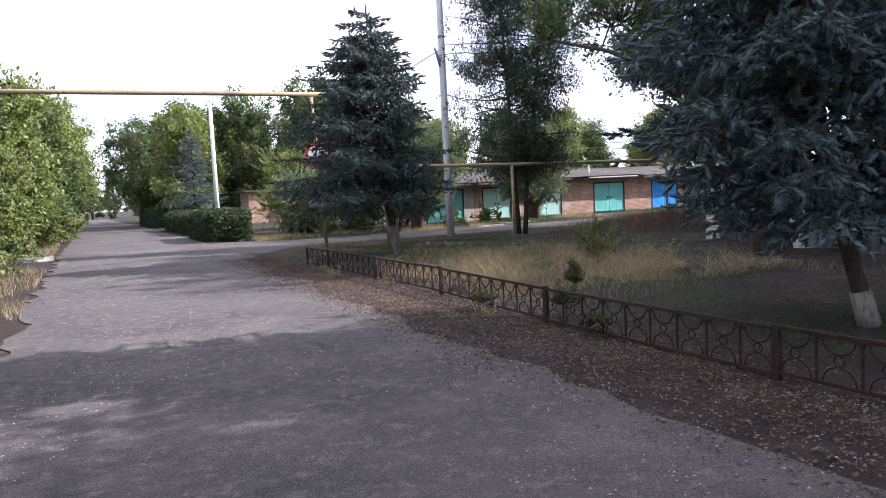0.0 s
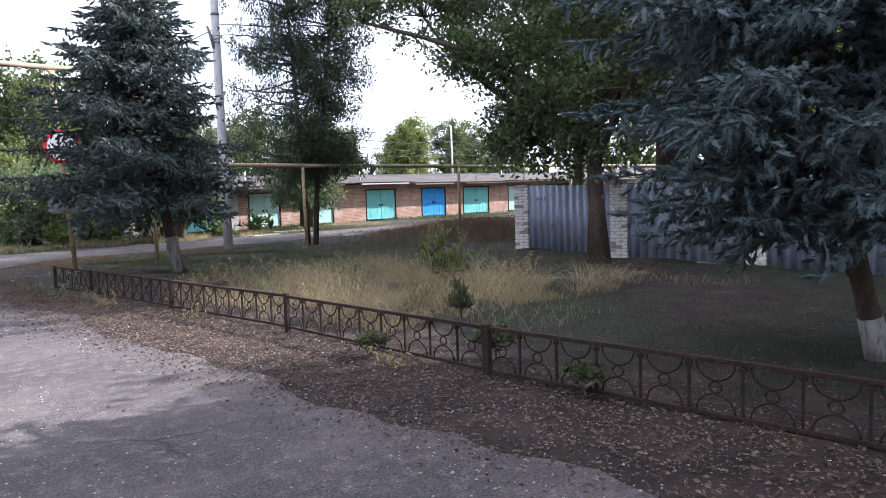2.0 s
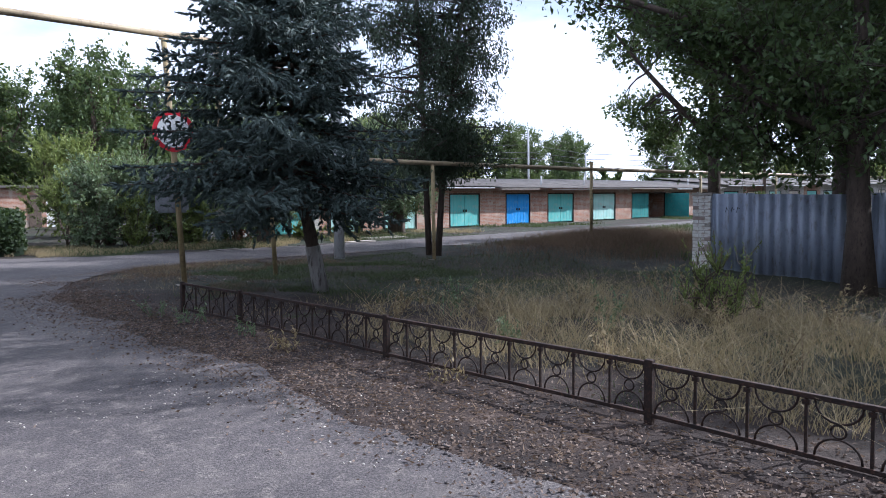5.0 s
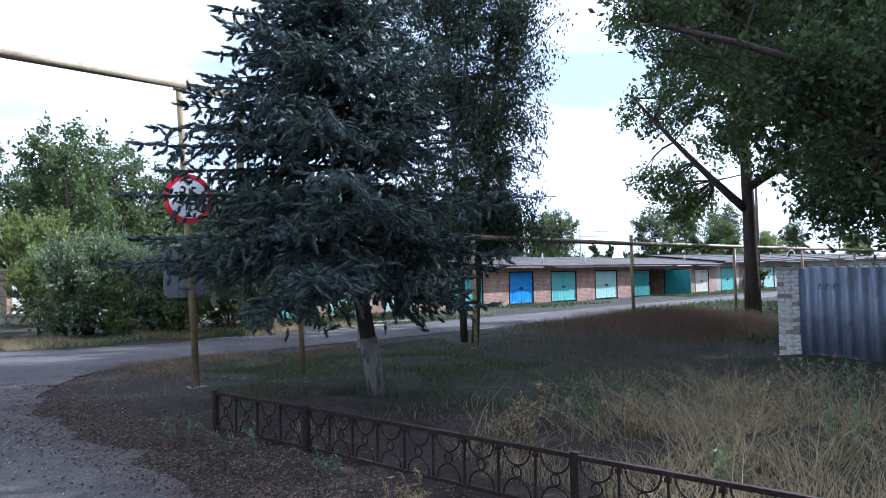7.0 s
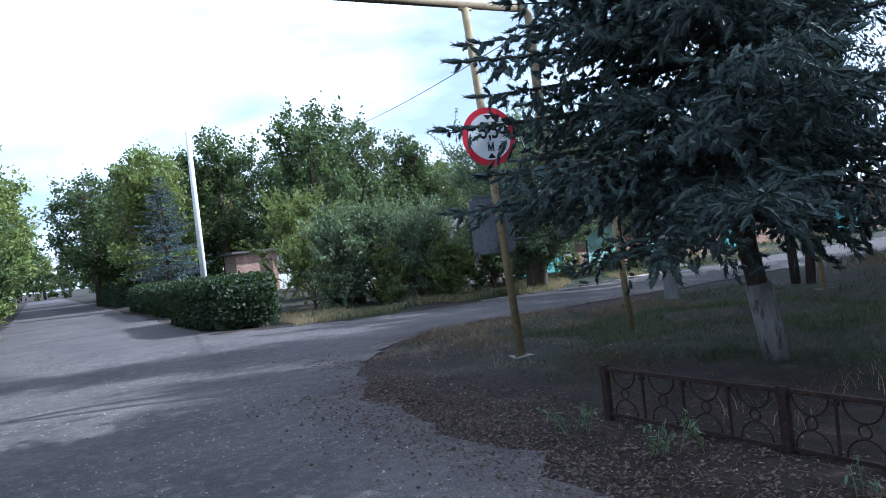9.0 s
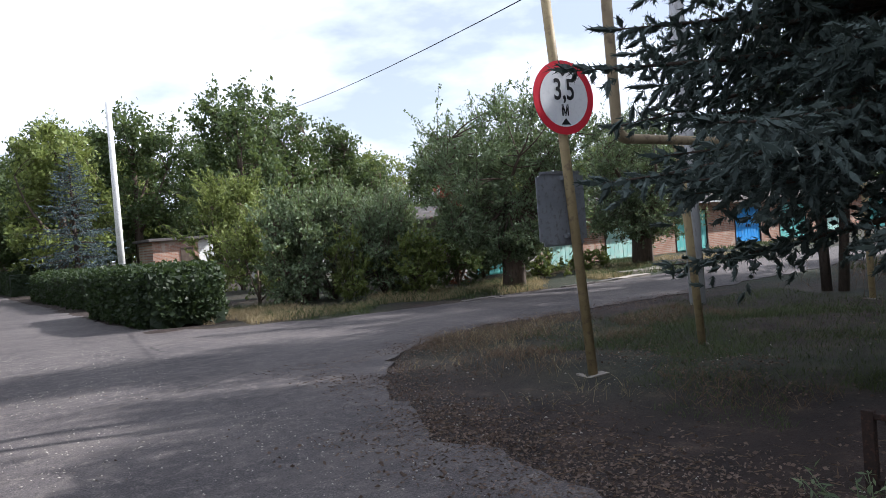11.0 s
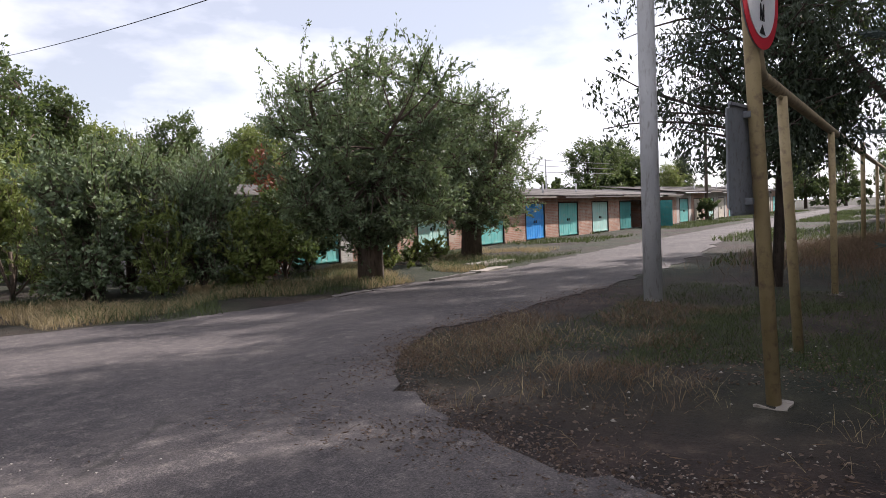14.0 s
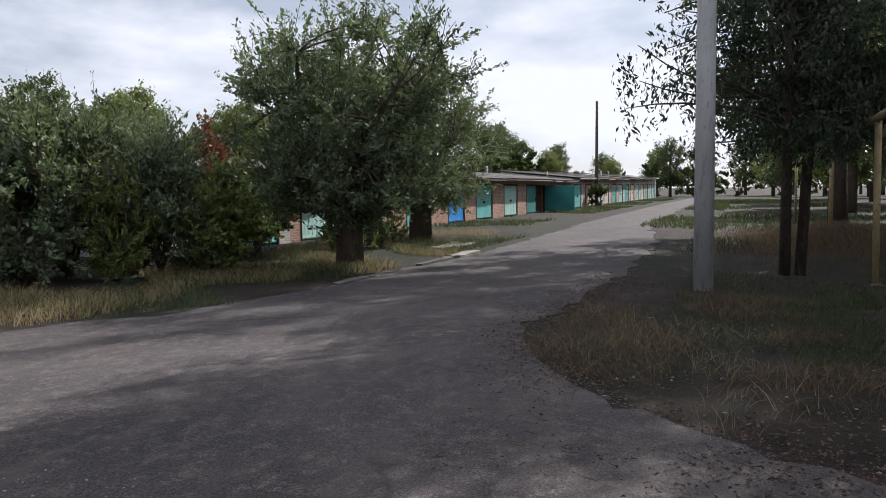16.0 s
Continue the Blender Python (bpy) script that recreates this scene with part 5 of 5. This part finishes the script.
far_shrub = shrub("far_shrub", "far dark green undergrowth below the trees", (119, 20, 0), 99, 4.2, 3.2, DARK_LEAF, 3600, (0.34, 0.2), 0.2, "undergrowth of the tree belt")
for i, (x, y) in enumerate([(118 + rt.uniform(0, 6), y) for y in range(-40, 70, 6)] + [(x, -14 + rt.uniform(-3, 3)) for x in range(30, 116, 7)] + [(x, 60 + rt.uniform(-2, 3)) for x in range(8, 90, 6)]
                           + [(x, 150 + rt.uniform(0, 6)) for x in range(-24, 30, 5)] + [(-4.5 + rt.uniform(-1, 0.5), y) for y in range(34, 120, 8)] + [(x, 33.5 + rt.uniform(0, 2)) for x in range(56, 110, 8)]):
    o = copy_thing(far_shrub, pose(x, y, 0, 0, 0, rt.uniform(0, 360)))
    s = rt.uniform(0.7, 1.2)
    o.scale = (s, s, s)

# ---- grass, weeds and fallen leaves ----
rg = np.random.default_rng(77)


def stuff(ob, label, category):
    return tagged(ob, label, category, kind="stuff")


stuff(blades("dry_grass", np.concatenate((scatter(rg, 4500, 4.9, 12.0, -1.8, 7.2, 0.5, 0.5), scatter(rg, 15000, 5.0, 9.8, -0.5, 4.6, 0.7, 0.45))), STRAW, 0.15, 0.003, rg, 0.8), "dry straw-coloured grass in the yard", "grass")
stuff(blades("dry_weed_stalks", scatter(rg, 8000, 5.2, 10.4, -0.6, 5.2, 1.1, 0.52), STRAW, 0.44, 0.0034, rg, 1.7), "tall dry weed stalks in the yard", "weeds")
stuff(blades("green_grass", np.concatenate((scatter(rg, 26000, 7.2, 15, 5.0, 13.6, 0.4, 0.42), scatter(rg, 6000, 5.2, 7.4, 6.0, 11.5, 0.6, 0.5), scatter(rg, 20000, 4.7, 14, -9, 4, 0.4, 0.5))), GREEN_GRASS, 0.075, 0.0035, rg, 0.9), "short dull green grass in the shade", "grass")
stuff(blades("dead_brush", np.column_stack((rg.normal(19.2, 2.1, 26000), rg.normal(10.2, 1.3, 26000))), BROWN_WEED, 0.34, 0.003, rg, 1.0), "dark brown dead brush", "brush")
stuff(blades("corner_straw", np.concatenate((scatter(rg, 1400, 6.2, 9.4, 12.4, 14.5, 1.2, 0.52), scatter(rg, 600, 4.6, 6.5, 9.6, 13.0, 1.2, 0.55))), STRAW, 0.15, 0.002, rg, 1.3), "thin dry grass at the road corner", "grass")
stuff(blades("corner_weeds", np.concatenate((scatter(rg, 9500, 5.9, 10.6, 11.9, 14.6, 0.9, 0.48), scatter(rg, 2500, 4.6, 6.5, 8.6, 13.0, 0.9, 0.56))), BROWN_WEED, 0.11, 0.003, rg, 1.7), "dry weeds at the road corner", "weeds")
stuff(blades("corner_grass", np.concatenate((scatter(rg, 15000, 6.6, 11.5, 8.5, 12.4, 0.7, 0.42), scatter(rg, 1200, 9.0, 13.0, 12.5, 14.5, 0.7, 0.5))), GREEN_GRASS, 0.085, 0.004, rg, 1.0), "dark green grass round the yellow posts", "grass")
stuff(blades("verge_grass", np.concatenate((scatter(rg, 26000, 5.6, 16.0, 18.75, 23.5, 0.5, 0.4), scatter(rg, 7000, 16, 24, 20.3, 23.6, 0.5, 0.4))), STRAW, 0.17, 0.005, rg, 1.0), "dry yellow grass on the verge", "grass")
stuff(blades("verge_green", scatter(rg, 20000, 6.5, 22.0, 18.8, 24.3, 0.5, 0.45), GREEN_GRASS, 0.2, 0.006, rg, 0.9), "green weeds on the verge", "grass")
stuff(blades("apron_grass", scatter(rg, 14000, 24, 100, 20.9, 24.4, 0.2, 0.45), GREEN_GRASS, 0.16, 0.02, rg, 0.6), "sparse grass before the garages", "grass")
stuff(blades("field_grass", np.concatenate((scatter(rg, 16000, 17, 90, 5.0, 14.0, 0.15, 0.35), scatter(rg, 7000, 22, 90, 14.0, 16.4, 0.15, 0.4))), GREEN_GRASS, 0.2, 0.02, rg, 0.6), "rough grass beside the pipe line", "grass")
stuff(blades("roadside_grass", scatter(rg, 9000, -3.2, -1.05, 2, 36, 0.6, 0.45), STRAW, 0.16, 0.006, rg, 0.6), "dry grass along the road edge", "grass")


def strew(name, xy, size, label, lift=0.012):
    co = np.column_stack((xy, np.maximum(level(xy[:, 0], xy[:, 1]), np.where((xy[:, 0] < 3.3), 0.014, -1)) + lift))
    axis = np.column_stack((rg.normal(size=(len(xy), 2)), np.zeros(len(xy))))
    c, f = leaves_arrays(co, size, size * 0.55, rg, axis * 2.0, 0.35)
    stuff(raw(name, c, f, LITTER), label, "leaf litter")


strew("leaf_litter", np.column_stack((np.clip(rg.normal(3.85, 0.5, 24000), 2.4, 5.4), rg.uniform(-11, 11, 24000))), 0.03, "dry fallen leaves along the fence")
strew("leaf_litter", np.concatenate((scatter(rg, 5000, 3.8, 8.0, 9.5, 14.4, 0.8, 0.4), scatter(rg, 9000, 4.6, 14, -9, 12, 0.4, 0.4))), 0.028, "dry fallen leaves in the yard")
straws = np.concatenate((np.column_stack((np.clip(rg.normal(3.95, 0.45, 5200), 2.8, 5.2), rg.uniform(-11, 11, 5200))), scatter(rg, 1200, 3.9, 9.5, 9.5, 14.6, 0.8, 0.4), scatter(rg, 2500, 4.7, 12, -6, 9, 0.5, 0.4)))
flat = np.column_stack((rg.normal(size=(len(straws), 2)), np.zeros(len(straws))))
c, f = leaves_arrays(np.column_stack((straws, level(straws[:, 0], straws[:, 1]) + 0.015)), 0.085, 0.005, rg, flat * 2, 0.3)
stuff(raw("dry_straw", c, f, BROWN_WEED), "dry straw and twigs lying on the soil", "straw")
bend = np.array(((2.9, -10), (3.05, -3), (3.2, 1), (3.45, 5), (3.5, 8), (3.75, 10.5), (4.5, 12.6), (5.7, 14.0), (7.4, 14.8), (9.4, 14.75), (13, 14.6)))
along = rg.uniform(0, len(bend) - 1.001, 13000)
edge = bend[along.astype(int)] + (bend[along.astype(int) + 1] - bend[along.astype(int)]) * (along % 1)[:, None]
strew("leaf_litter", edge + rg.normal(size=edge.shape) * 0.24, 0.024, "dry leaves and crumbs gathered along the road edge", 0.016)
strew("leaf_litter", scatter(rg, 450, -0.9, 3.4, -10, 18, 0.5, 0.4), 0.024, "scattered dry leaves on the road", 0.006)


def pebbles(name, xy, size, mat, label):
    """Small loose stones: squashed, uneven octahedra."""
    n = len(xy)
    s = size * rg.uniform(0.4, 1.4, size=(n, 1, 1))
    shape = np.array(((1, 0, 0), (0, 1, 0), (-1, 0, 0), (0, -1, 0), (0, 0, 0.7), (0, 0, -0.4)))[None] * (1 + 0.35 * rg.normal(size=(n, 6, 1)))
    z = np.maximum(level(xy[:, 0], xy[:, 1]), np.where(xy[:, 0] < 3.3, 0.014, -1))
    co = (shape * s + np.column_stack((xy, z))[:, None, :]).reshape(-1, 3)
    tri = np.array(((0, 1, 4), (1, 2, 4), (2, 3, 4), (3, 0, 4), (1, 0, 5), (2, 1, 5), (3, 2, 5), (0, 3, 5)))
    fa = (np.arange(n)[:, None, None] * 6 + tri[None]).reshape(-1, 3)
    stuff(raw(name, co, fa, mat), label, "gravel")


pebbles("gravel", np.concatenate((scatter(rg, 6500, -0.9, 3.2, -9, 20, 0.6, 0.45), scatter(rg, 2500, 2.6, 4.5, -10, 13, 0.5, 0.3))), 0.008, MORTAR, "loose grit and pebbles on the road")
pebbles("gravel", edge[::5] + rg.normal(size=edge[::5].shape) * 0.12, 0.014, ASPHALT, "crumbs of broken asphalt along the road edge")
pebbles("gravel", scatter(rg, 220, 3.2, 9.0, 9.5, 14.6, 0.6, 0.3), 0.013, MORTAR, "pale stones and rubble at the road corner")
